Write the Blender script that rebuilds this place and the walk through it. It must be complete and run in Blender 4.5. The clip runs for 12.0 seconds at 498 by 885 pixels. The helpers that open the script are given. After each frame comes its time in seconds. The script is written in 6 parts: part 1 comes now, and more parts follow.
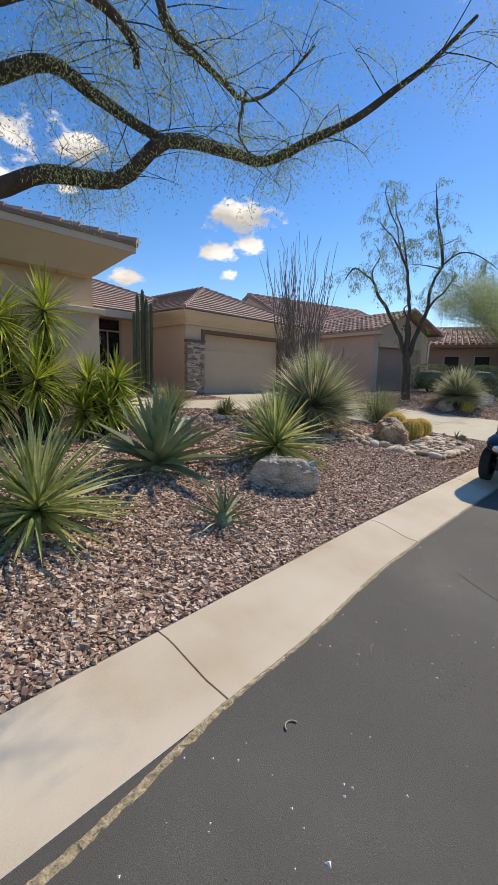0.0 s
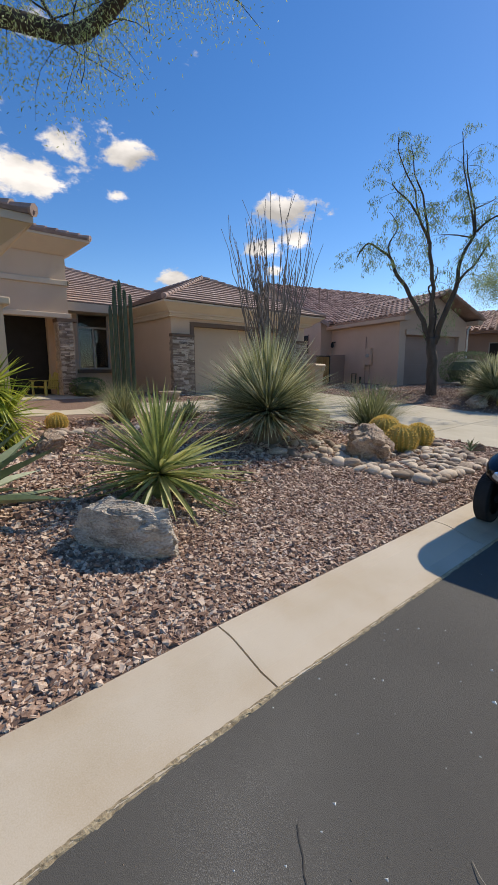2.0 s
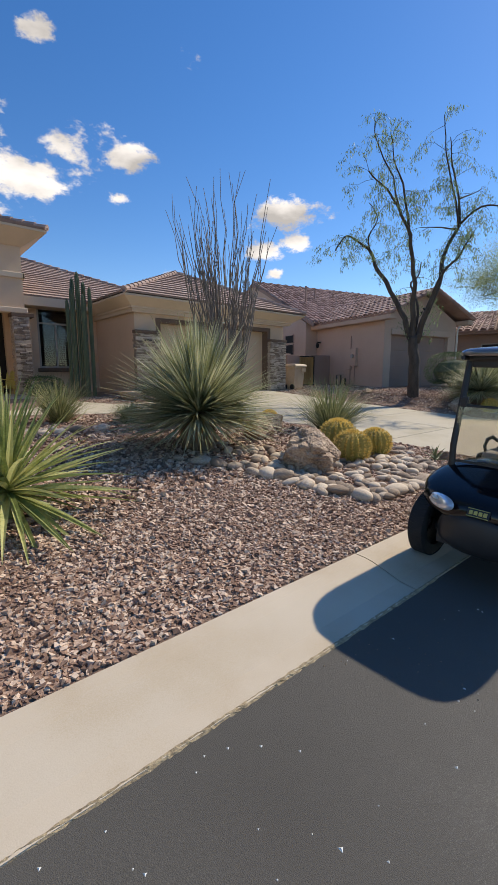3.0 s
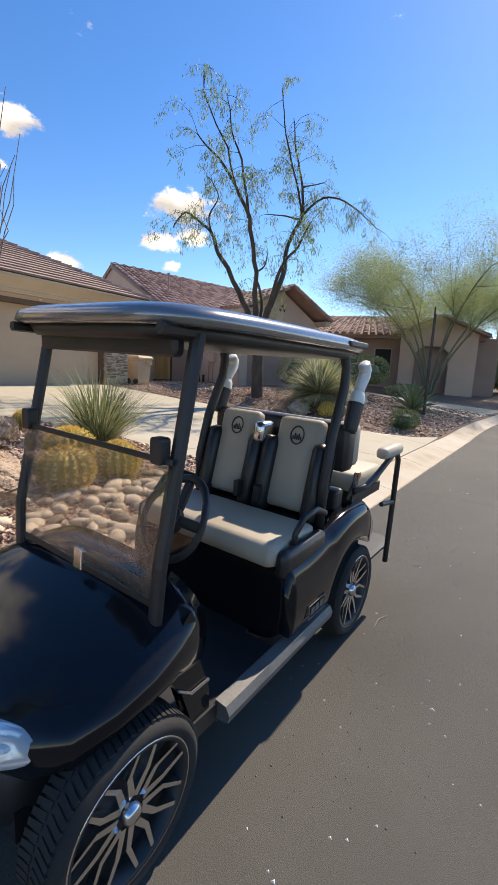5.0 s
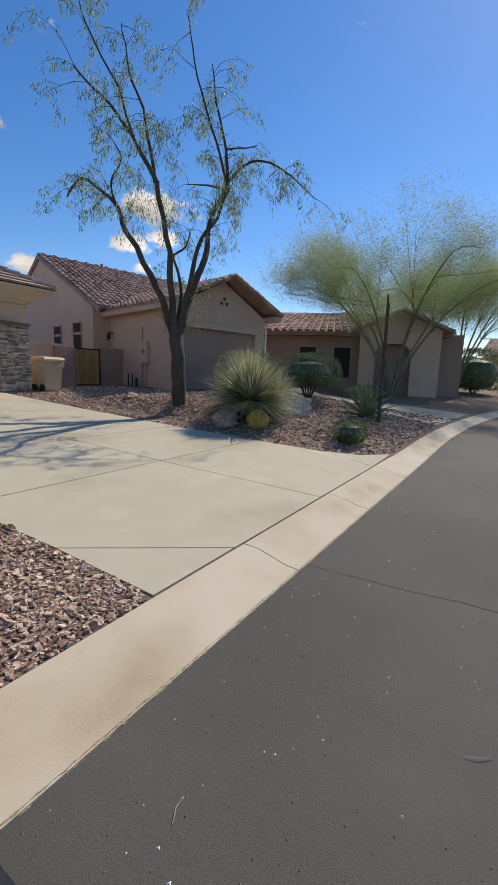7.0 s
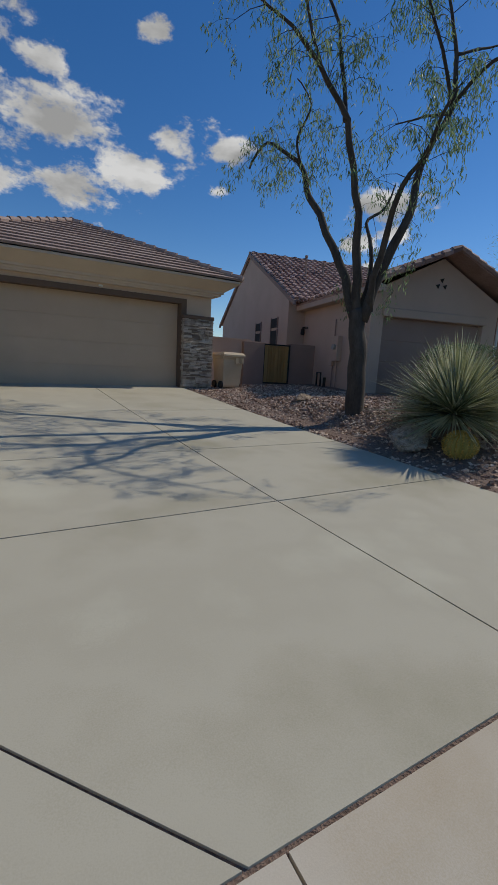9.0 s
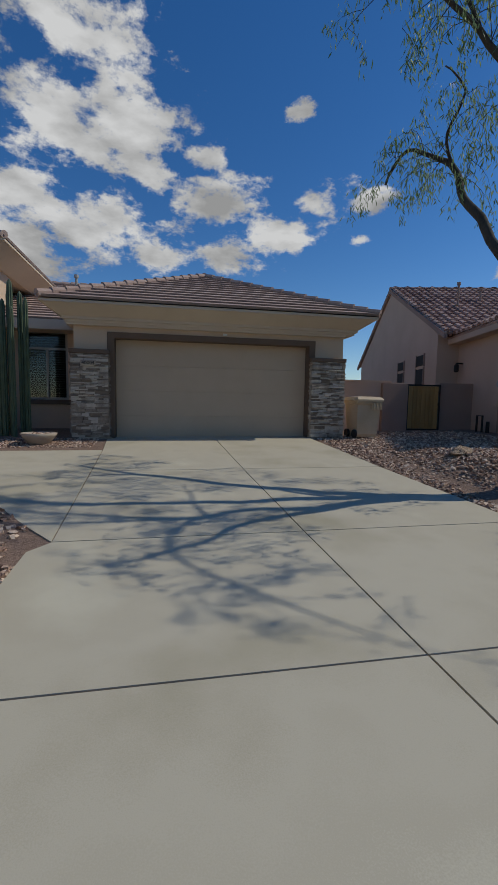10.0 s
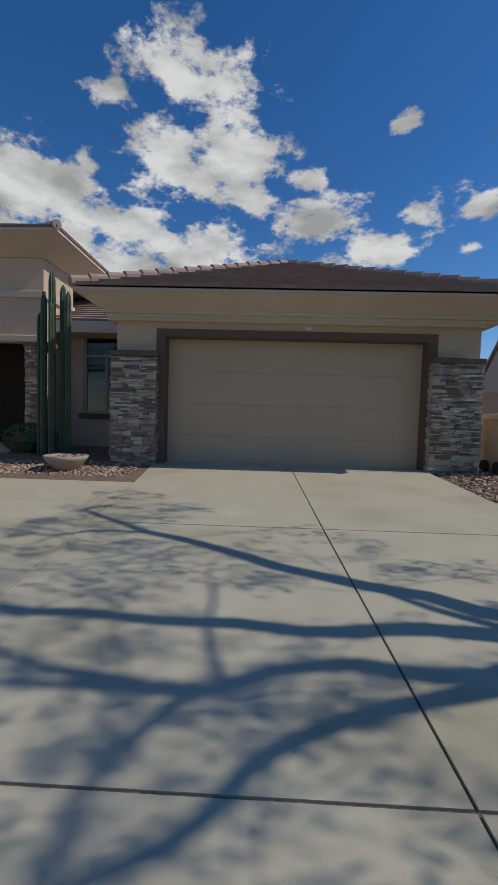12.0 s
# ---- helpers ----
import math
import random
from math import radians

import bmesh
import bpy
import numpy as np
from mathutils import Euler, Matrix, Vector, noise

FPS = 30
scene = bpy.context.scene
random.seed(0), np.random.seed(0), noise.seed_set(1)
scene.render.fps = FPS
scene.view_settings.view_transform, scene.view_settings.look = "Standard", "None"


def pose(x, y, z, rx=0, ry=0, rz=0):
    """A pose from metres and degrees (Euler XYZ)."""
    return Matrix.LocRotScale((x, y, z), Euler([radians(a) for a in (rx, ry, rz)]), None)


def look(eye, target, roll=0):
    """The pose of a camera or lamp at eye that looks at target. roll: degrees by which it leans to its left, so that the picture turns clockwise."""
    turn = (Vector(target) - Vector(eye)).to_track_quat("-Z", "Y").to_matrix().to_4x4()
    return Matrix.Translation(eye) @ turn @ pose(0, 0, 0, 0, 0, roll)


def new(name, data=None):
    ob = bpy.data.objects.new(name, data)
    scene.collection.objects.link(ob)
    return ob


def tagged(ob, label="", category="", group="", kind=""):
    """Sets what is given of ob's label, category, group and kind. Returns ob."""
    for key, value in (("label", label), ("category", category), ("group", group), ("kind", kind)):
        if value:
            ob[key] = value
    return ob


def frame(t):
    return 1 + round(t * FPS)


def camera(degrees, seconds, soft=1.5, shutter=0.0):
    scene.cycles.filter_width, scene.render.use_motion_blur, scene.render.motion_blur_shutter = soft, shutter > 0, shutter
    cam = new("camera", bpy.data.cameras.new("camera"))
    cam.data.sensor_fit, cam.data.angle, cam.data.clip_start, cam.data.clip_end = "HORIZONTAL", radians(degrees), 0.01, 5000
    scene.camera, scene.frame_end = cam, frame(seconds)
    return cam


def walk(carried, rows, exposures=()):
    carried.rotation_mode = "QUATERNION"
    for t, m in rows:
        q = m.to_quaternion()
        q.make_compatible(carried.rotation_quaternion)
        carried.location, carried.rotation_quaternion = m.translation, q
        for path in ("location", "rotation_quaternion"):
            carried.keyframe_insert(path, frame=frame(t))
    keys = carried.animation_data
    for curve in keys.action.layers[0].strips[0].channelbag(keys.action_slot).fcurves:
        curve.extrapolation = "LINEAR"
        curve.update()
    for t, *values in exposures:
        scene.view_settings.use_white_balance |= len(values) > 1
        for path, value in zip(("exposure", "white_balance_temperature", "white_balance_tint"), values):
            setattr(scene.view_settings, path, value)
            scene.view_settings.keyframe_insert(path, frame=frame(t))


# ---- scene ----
cam = camera(61.3, 12.0, soft=1.0)
PATH = [
    (0, (-1.061, -1.469, 1.606), (0.38, -0.118, 1.29), 1.4),
    (0.5, (-0.446, -1.413, 1.621), (0.976, -0.044, 1.303), 0.8),
    (1, (0.252, -1.374, 1.617), (1.608, 0.059, 1.291), 0.0),
    (1.5, (0.933, -1.329, 1.626), (2.225, 0.162, 1.298), -0.3),
    (2, (1.644, -1.363, 1.624), (2.922, 0.139, 1.289), -0.3),
    (2.5, (2.343, -1.319, 1.575), (3.618, 0.187, 1.247), 0.2),
    (2.7, (2.616, -1.317, 1.545), (3.892, 0.189, 1.22), 0.1),
    (4.5, (5.002, -1.455, 1.495), (6.429, -0.095, 1.157), 1.9),
    (5, (5.676, -1.52, 1.521), (7.284, -0.378, 1.19), 2.7),
    (5.5, (6.353, -1.535, 1.538), (8.037, -0.503, 1.223), 2.6),
    (6, (7.032, -1.52, 1.549), (8.802, -0.642, 1.241), 2.2),
    (6.5, (7.736, -1.441, 1.568), (9.482, -0.516, 1.262), 1.9),
    (7, (8.342, -1.313, 1.589), (10.016, -0.267, 1.27), 1.9),
    (7.5, (8.974, -1.132, 1.606), (10.369, 0.257, 1.25), 3.0),
    (7.7, (9.198, -1.017, 1.594), (10.531, 0.425, 1.216), 2.9),
    (9.3, (10.931, 0.036, 1.6), (11.757, 1.825, 1.257), 3.1),
    (9.5, (11.147, 0.299, 1.664), (11.839, 2.147, 1.34), 2.8),
    (10, (11.409, 0.986, 1.708), (11.775, 2.943, 1.523), 1.0),
    (10.5, (11.656, 1.664, 1.715), (11.971, 3.632, 1.548), 0.9),
    (11, (11.81, 2.344, 1.772), (12.058, 4.322, 1.613), 0.8),
    (11.5, (11.847, 2.963, 1.823), (11.984, 4.953, 1.67), 1.5),
    (12, (12.002, 3.693, 1.732), (11.926, 5.688, 1.614), 1.7),
]
walk(cam, [(t, look(eye, target, roll)) for t, eye, target, roll in PATH],
     exposures=[(0, .28, 7250, 13), (1, .16, 7150, 13), (2.5, .14, 7100, 13), (4.4, .6, 7500, 15), (5.5, .68, 7600, 15), (6.5, .28, 7300, 13), (7.5, -.04, 7100, 12), (8.4, -.36, 6750, 10), (9.5, -.66, 6450, 9), (12, -.52, 6450, 9)])

# ---- sky, sun ----
SUN_AZ, SUN_EL = -3.0, 45.0          # degrees from +x, and above the horizon
world = bpy.data.worlds.new("world")
scene.world = world
world.use_nodes = True
wn, wl = world.node_tree.nodes, world.node_tree.links
wn.clear()
w_out = wn.new("ShaderNodeOutputWorld")
w_bg = wn.new("ShaderNodeBackground")
w_bg.inputs["Strength"].default_value = 0.15
sky = wn.new("ShaderNodeTexSky")
sky.sky_type = "NISHITA"
sky.sun_disc = False
sky.sun_elevation = radians(SUN_EL)
sky.sun_rotation = radians(90 - SUN_AZ)
sky.altitude = 600
sky.dust_density = 0.15
sky.ozone_density = 3.0
w_tc = wn.new("ShaderNodeTexCoord")
# scattered fair-weather cumulus: direction of each puff and its angular radius
PUFFS = [(-.18, .853, .49, .11), (-.073, .855, .513, .115), (-.054, .893, .448, .07), (-.276, .883, .38, .125),
         (-.154, .925, .348, .12), (-.305, .905, .296, .12), (-.033, .95, .312, .07), (.101, .908, .407, .09),
         (.221, .909, .353, .085), (.132, .938, .321, .075), (.29, .865, .415, .05), (.385, .823, .418, .055),
         (.391, .853, .344, .024), (.246, .802, .544, .026), (.063, .875, .48, .042), (-.146, .779, .609, .10),
         (-.287, .771, .569, .04), (.674, .662, .329, .06), (.644, .72, .259, .04), (.695, .663, .278, .036),
         (.674, .706, .218, .022), (.503, .841, .198, .036), (-.44, .79, .42, .11), (-.385, .83, .39, .11), (-.46, .83, .32, .12), (-.38, .88, .29, .11)]
w_noise = wn.new("ShaderNodeTexNoise")
w_noise.inputs["Scale"].default_value = 12
w_noise.inputs["Detail"].default_value = 9
w_noise.inputs["Roughness"].default_value = 0.66
w_map = wn.new("ShaderNodeMapping")
w_map.inputs["Scale"].default_value = (1, 1, 1.7)
wl.new(w_tc.outputs["Generated"], w_map.inputs["Vector"])
wl.new(w_map.outputs["Vector"], w_noise.inputs["Vector"])
cover = None
for px, py, pz, pr in PUFFS:
    sub = wn.new("ShaderNodeVectorMath")
    sub.operation = "SUBTRACT"
    sub.inputs[1].default_value = (px, py, pz)
    wl.new(w_tc.outputs["Generated"], sub.inputs[0])
    flat = wn.new("ShaderNodeVectorMath")
    flat.operation = "MULTIPLY"
    flat.inputs[1].default_value = (1, 1, 2.0)
    wl.new(sub.outputs[0], flat.inputs[0])
    ln = wn.new("ShaderNodeVectorMath")
    ln.operation = "LENGTH"
    wl.new(flat.outputs[0], ln.inputs[0])
    mr = wn.new("ShaderNodeMapRange")
    mr.inputs["From Min"].default_value = pr * 1.95
    mr.inputs["From Max"].default_value = pr * 0.2
    wl.new(ln.outputs["Value"], mr.inputs["Value"])
    if cover is None:
        cover = mr.outputs[0]
    else:
        mx = wn.new("ShaderNodeMath")
        mx.operation = "MAXIMUM"
        wl.new(cover, mx.inputs[0])
        wl.new(mr.outputs[0], mx.inputs[1])
        cover = mx.outputs[0]
w_sum = wn.new("ShaderNodeMath")
w_sum.operation = "MULTIPLY_ADD"
wl.new(w_noise.outputs["Fac"], w_sum.inputs[0])
w_sum.inputs[1].default_value = 2.5
w_sum.inputs[2].default_value = -1.66
w_cov = wn.new("ShaderNodeMath")
w_cov.operation = "ADD"
wl.new(w_sum.outputs[0], w_cov.inputs[0])
wl.new(cover, w_cov.inputs[1])
w_mask = wn.new("ShaderNodeMapRange")
w_mask.interpolation_type = "SMOOTHSTEP"
w_mask.inputs["From Min"].default_value = 0.02
w_mask.inputs["From Max"].default_value = 0.42
wl.new(w_cov.outputs[0], w_mask.inputs["Value"])
w_shade = wn.new("ShaderNodeMapRange")
w_shade.inputs["From Min"].default_value = 0.36
w_shade.inputs["From Max"].default_value = 0.60
w_shade.inputs["To Min"].default_value = 3.1
w_shade.inputs["To Max"].default_value = 6.3
w_noise2 = wn.new("ShaderNodeTexNoise")
w_noise2.inputs["Scale"].default_value = 7
w_noise2.inputs["Detail"].default_value = 7
w_map2 = wn.new("ShaderNodeMapping")
w_map2.inputs["Scale"].default_value = (1, 1, 2.2)
w_map2.inputs["Location"].default_value = (.3, .1, .04)
wl.new(w_tc.outputs["Generated"], w_map2.inputs["Vector"])
wl.new(w_map2.outputs["Vector"], w_noise2.inputs["Vector"])
wl.new(w_noise2.outputs["Fac"], w_shade.inputs["Value"])
w_white = wn.new("ShaderNodeCombineColor")
for ch in range(3):
    wl.new(w_shade.outputs[0], w_white.inputs[ch])
w_mix = wn.new("ShaderNodeMix")
w_mix.data_type = "RGBA"
wl.new(w_mask.outputs[0], w_mix.inputs["Factor"])
w_hue = wn.new("ShaderNodeHueSaturation")
w_hue.inputs["Saturation"].default_value = 1.30
w_hue.inputs["Value"].default_value = 0.96
w_hue.inputs["Hue"].default_value = 0.506
wl.new(sky.outputs[0], w_hue.inputs["Color"])
wl.new(w_hue.outputs[0], w_mix.inputs[6])
wl.new(w_white.outputs[0], w_mix.inputs[7])
wl.new(w_mix.outputs[2], w_bg.inputs["Color"])
wl.new(w_bg.outputs[0], w_out.inputs["Surface"])

sun_data = bpy.data.lights.new("sun", "SUN")
sun_data.energy, sun_data.angle, sun_data.color = 3.6, radians(0.53), (1.0, 0.95, 0.84)
sun = new("sun", sun_data)
to_sun = Vector((math.cos(radians(SUN_EL)) * math.cos(radians(SUN_AZ)), math.cos(radians(SUN_EL)) * math.sin(radians(SUN_AZ)), math.sin(radians(SUN_EL))))
sun.matrix_world = look(to_sun * 60, (0, 0, 0))


# ---- materials ----
def material(name, dark, light, rough=0.8, metal=0.0, scale=6.0, fine=90.0, bump=0.15, stretch=(1, 1, 1), island=0.0, piece=0.0, spec=0.5, coat=0.0, fine_mix=0.35, dist=0.01):
    m = bpy.data.materials.new(name)
    m.use_nodes = True
    n, l = m.node_tree.nodes, m.node_tree.links
    b = n["Principled BSDF"]
    b.inputs["Roughness"].default_value, b.inputs["Metallic"].default_value = rough, metal
    b.inputs["Specular IOR Level"].default_value = spec
    b.inputs["Coat Weight"].default_value = coat
    b.inputs["Coat Roughness"].default_value = 0.08
    tc = n.new("ShaderNodeTexCoord")
    mp = n.new("ShaderNodeMapping")
    mp.inputs["Scale"].default_value = stretch
    l.new(tc.outputs["Object"], mp.inputs["Vector"])
    big, small = n.new("ShaderNodeTexNoise"), n.new("ShaderNodeTexNoise")
    for tex, s, d in ((big, scale, 5), (small, fine, 3)):
        tex.inputs["Scale"].default_value, tex.inputs["Detail"].default_value = s, d
        l.new(mp.outputs["Vector"], tex.inputs["Vector"])
    mixed = n.new("ShaderNodeMix")
    mixed.inputs["Factor"].default_value = fine_mix
    l.new(big.outputs["Fac"], mixed.inputs[2])
    l.new(small.outputs["Fac"], mixed.inputs[3])
    value = mixed.outputs[0]
    for amount, node, out in ((island, "ShaderNodeNewGeometry", "Random Per Island"), (piece, "ShaderNodeObjectInfo", "Random")):
        if amount:
            src = n.new(node)
            ma = n.new("ShaderNodeMath")
            ma.operation = "MULTIPLY_ADD"
            l.new(src.outputs[out], ma.inputs[0])
            ma.inputs[1].default_value = amount
            sh = n.new("ShaderNodeMath")
            sh.operation = "SUBTRACT"
            l.new(value, sh.inputs[0])
            sh.inputs[1].default_value = amount / 2
            l.new(sh.outputs[0], ma.inputs[2])
            value = ma.outputs[0]
    ramp = n.new("ShaderNodeValToRGB")
    ramp.color_ramp.elements[0].position, ramp.color_ramp.elements[1].position = 0.3, 0.7
    ramp.color_ramp.elements[0].color, ramp.color_ramp.elements[1].color = (*dark, 1), (*light, 1)
    l.new(value, ramp.inputs["Fac"])
    l.new(ramp.outputs["Color"], b.inputs["Base Color"])
    if bump:
        bp = n.new("ShaderNodeBump")
        bp.inputs["Strength"].default_value, bp.inputs["Distance"].default_value = bump, dist
        l.new(mixed.outputs[0], bp.inputs["Height"])
        l.new(bp.outputs["Normal"], b.inputs["Normal"])
    return m


def thin_leaf(m, amount=0.4):
    """Lets part of the light through, as thin leaves do."""
    n, l = m.node_tree.nodes, m.node_tree.links
    ramp = [nd for nd in n if nd.type == "VALTORGB"][0]
    tr, mx = n.new("ShaderNodeBsdfTranslucent"), n.new("ShaderNodeMixShader")
    l.new(ramp.outputs["Color"], tr.inputs["Color"])
    mx.inputs["Fac"].default_value = amount
    l.new(n["Principled BSDF"].outputs[0], mx.inputs[1])
    l.new(tr.outputs[0], mx.inputs[2])
    l.new(mx.outputs[0], n["Material Output"].inputs["Surface"])
    return m


def add_stops(m, stops):
    """More colours for a material's ramp: (position, colour)."""
    ramp = [nd for nd in m.node_tree.nodes if nd.type == "VALTORGB"][0].color_ramp
    for pos, col in stops:
        ramp.elements.new(pos).color = (*col, 1)
    return m


M_STUCCO = material("stucco", (.55, .405, .275), (.64, .485, .345), .92, scale=1.2, fine=120, bump=.5, fine_mix=.5)
M_STUCCO_TRIM = material("stucco_trim", (.13, .085, .057), (.165, .11, .075), .9, scale=2, fine=120, bump=.4)
M_STUCCO_LIGHT = material("stucco_eave", (.56, .45, .325), (.64, .525, .39), .92, scale=1.5, fine=110, bump=.3)
M_DOOR = material("garage_door_paint", (.50, .37, .25), (.55, .41, .28), .75, scale=2, fine=160, bump=.12)
M_STUCCO_N = material("stucco_neighbour", (.50, .36, .27), (.59, .435, .335), .92, scale=1, fine=110, bump=.5)
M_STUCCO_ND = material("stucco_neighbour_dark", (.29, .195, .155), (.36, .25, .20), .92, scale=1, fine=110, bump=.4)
M_TILE = material("roof_tile_flat", (.28, .185, .15), (.46, .34, .28), .85, scale=2.2, fine=35, bump=.3, piece=.25)
# Darker than the tiles: shade of lips turned from the sun, as colour.
M_TILE_EDGE_SHADE = material("roof_tile_edge_shade", (.20, .14, .115), (.32, .235, .195), .9, scale=4, fine=60, bump=.2)
M_TILE_S = material("roof_tile_barrel", (.22, .125, .10), (.46, .30, .24), .8, scale=1.6, fine=20, bump=.3, island=.5)
M_LEDGE = add_stops(material("ledge_stone", (.19, .14, .10), (.53, .45, .355), .9, scale=5, fine=55, bump=.7, piece=.55), [(.5, (.34, .27, .205))])
M_MORTAR = material("mortar", (.10, .085, .07), (.15, .13, .11), .95, scale=9, fine=80)
M_CONC = add_stops(material("concrete", (.38, .335, .225), (.58, .53, .395), .88, scale=.8, fine=150, bump=.22, fine_mix=.2), [(.42, (.47, .415, .30)), (.50, (.52, .465, .345)), (.58, (.485, .43, .315))])
M_KERB = add_stops(material("kerb_concrete", (.36, .28, .19), (.62, .54, .42), .88, scale=1.1, fine=170, bump=.28, fine_mix=.2), [(.40, (.50, .405, .28)), (.50, (.56, .475, .355))])
M_LIP = material("broken_kerb_edge", (.13, .095, .055), (.55, .44, .27), .95, scale=34, fine=110, bump=.9, dist=.012)
M_ROAD = add_stops(material("asphalt", (.052, .048, .041), (.20, .19, .165), .85, scale=.6, fine=260, bump=.8, fine_mix=.55, dist=.006), [(.42, (.072, .067, .057)), (.60, (.098, .092, .079))])
M_SOIL = add_stops(material("gravel_bed", (.11, .07, .05), (.34, .235, .17), .95, scale=28, fine=75, bump=1.0, fine_mix=.45, dist=.03), [(.5, (.23, .15, .108))])
M_GRAVEL = add_stops(material("crushed_granite", (.22, .132, .09), (.66, .51, .385), .92, scale=20, fine=120, bump=.5, island=.65), [(.42, (.36, .225, .155)), (.58, (.47, .32, .225))])
M_BOULDER = add_stops(material("boulder", (.15, .095, .06), (.64, .50, .36), .94, scale=5, fine=30, bump=1.0, dist=.05, fine_mix=.5), [(.44, (.34, .235, .155)), (.56, (.48, .355, .245))])
M_BOULDER_G = add_stops(material("boulder_grey", (.17, .13, .095), (.70, .62, .50), .94, scale=6, fine=34, bump=1.0, dist=.05, fine_mix=.5), [(.44, (.38, .31, .235)), (.56, (.55, .475, .375))])
M_COBBLE = add_stops(material("river_stone", (.26, .19, .13), (.66, .54, .40), .8, scale=5, fine=60, bump=.3, piece=.7), [(.5, (.45, .35, .255))])
M_AGAVE = material("agave_leaf", (.165, .215, .10), (.30, .35, .19), .5, scale=4, fine=40, bump=.1, stretch=(1, 1, .2), piece=.3)
M_YUCCA = add_stops(material("yucca_leaf", (.20, .25, .075), (.62, .60, .25), .5, scale=5, fine=40, bump=.1, piece=.5), [(.5, (.36, .40, .14))])
M_YUCCA_Y = add_stops(material("yellow_yucca_leaf", (.15, .21, .025), (.56, .57, .08), .45, scale=5, fine=40, bump=.1, island=.6), [(.5, (.31, .38, .05))])
M_SPOON = add_stops(material("desert_spoon_leaf", (.23, .245, .11), (.64, .62, .40), .55, scale=3, fine=40, bump=0, island=.6), [(.5, (.42, .43, .25))])
M_DEAD = material("dead_leaf", (.22, .16, .10), (.40, .31, .20), .85, scale=5, fine=50, bump=.2, island=.5)
M_GRASS = material("bunch_grass", (.14, .165, .065), (.38, .39, .20), .6, scale=3, fine=40, bump=0, island=.7)
M_CANE = material("ocotillo_cane", (.13, .105, .085), (.28, .24, .20), .9, scale=8, fine=60, bump=.7)
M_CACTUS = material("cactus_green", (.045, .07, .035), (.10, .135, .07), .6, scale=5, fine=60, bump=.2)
M_SPINE = material("golden_spine", (.58, .39, .07), (.90, .69, .24), .6, scale=8, fine=60, bump=0, island=.5)
M_BARREL = material("barrel_cactus_skin", (.34, .27, .055), (.50, .41, .11), .6, scale=8, fine=60, bump=.2)
M_BARK = material("mesquite_bark", (.032, .025, .019), (.10, .08, .062), .92, scale=6, fine=45, bump=.45, stretch=(1, 1, .35), dist=.015)
M_BARK_G = material("palo_verde_bark", (.11, .115, .065), (.25, .235, .15), .85, scale=6, fine=45, bump=.5, stretch=(1, 1, .4))
M_LEAF = material("tree_leaf", (.12, .19, .07), (.31, .39, .18), .55, scale=2, fine=30, bump=0, island=.7)
M_LEAF_PV = material("palo_verde_leaf", (.26, .33, .12), (.50, .56, .27), .6, scale=2, fine=30, bump=0, island=.6)
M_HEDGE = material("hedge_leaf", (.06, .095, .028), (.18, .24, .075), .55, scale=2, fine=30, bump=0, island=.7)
M_PAINT = material("black_car_paint", (.006, .006, .008), (.010, .011, .013), .10, scale=3, fine=60, bump=0, coat=.3, spec=.2)
M_BLACK = material("black_plastic", (.016, .016, .017), (.030, .030, .031), .45, scale=6, fine=180, bump=.2)
M_RUBBER = material("tyre_rubber", (.014, .014, .014), (.03, .029, .028), .85, scale=8, fine=120, bump=.3)
M_TAN = material("tan_vinyl", (.42, .36, .27), (.50, .43, .33), .55, scale=4, fine=200, bump=.25)
M_VINYL = material("black_vinyl", (.018, .018, .019), (.030, .030, .031), .34, scale=4, fine=200, bump=.25)
M_ALU = material("polished_alloy", (.62, .62, .63), (.75, .75, .76), .22, metal=1.0, scale=6, fine=80, bump=0)
M_ROCKER = material("scuffed_aluminium", (.09, .088, .085), (.18, .176, .17), .5, metal=.2, scale=7, fine=90, bump=.2)
M_SILVER = material("dark_canopy", (.20, .205, .215), (.26, .265, .275), .24, metal=.6, scale=3, fine=80, bump=0, coat=.6)
M_WHITE = material("white_plastic", (.66, .67, .63), (.74, .75, .70), .45, scale=4, fine=80, bump=.05)
M_YELLOW = material("yellow_plastic", (.50, .42, .10), (.60, .52, .15), .5, scale=4, fine=80, bump=.1)
M_BIN = material("sun_bleached_bin", (.46, .34, .21), (.58, .45, .30), .65, scale=2.5, fine=90, bump=.1)
M_WOOD = material("cedar_slats", (.28, .15, .045), (.42, .25, .085), .75, scale=4, fine=60, bump=.3, stretch=(3, 3, .3), piece=.4)
M_IRON = material("dark_iron", (.014, .012, .011), (.03, .026, .024), .55, metal=.5, scale=8, fine=90, bump=.2)
M_CLAY = material("glazed_planter", (.36, .30, .235), (.45, .38, .30), .7, scale=4, fine=80, bump=.15)
M_FRAME = material("window_frame_paint", (.30, .28, .25), (.37, .35, .31), .5, scale=4, fine=80, bump=.05)
M_BLIND = material("blind_slat", (.09, .085, .08), (.13, .125, .115), .6, scale=4, fine=80, bump=.05)
# Near-black paint for the shade inside rooms, entries, vents and window openings.
M_INNER_SHADE = material("inner_shade", (.018, .015, .013), (.03, .026, .022), .9, scale=3, fine=60)
M_TAG = material("orange_tag", (.55, .22, .08), (.62, .28, .10), .6, scale=5, fine=60, bump=0)
M_TAR = material("tar_seam", (.03, .028, .025), (.06, .056, .05), .9, scale=12, fine=120, bump=.3)
M_TWIG = material("dry_twig", (.30, .25, .18), (.50, .44, .34), .85, scale=8, fine=60, bump=.2)

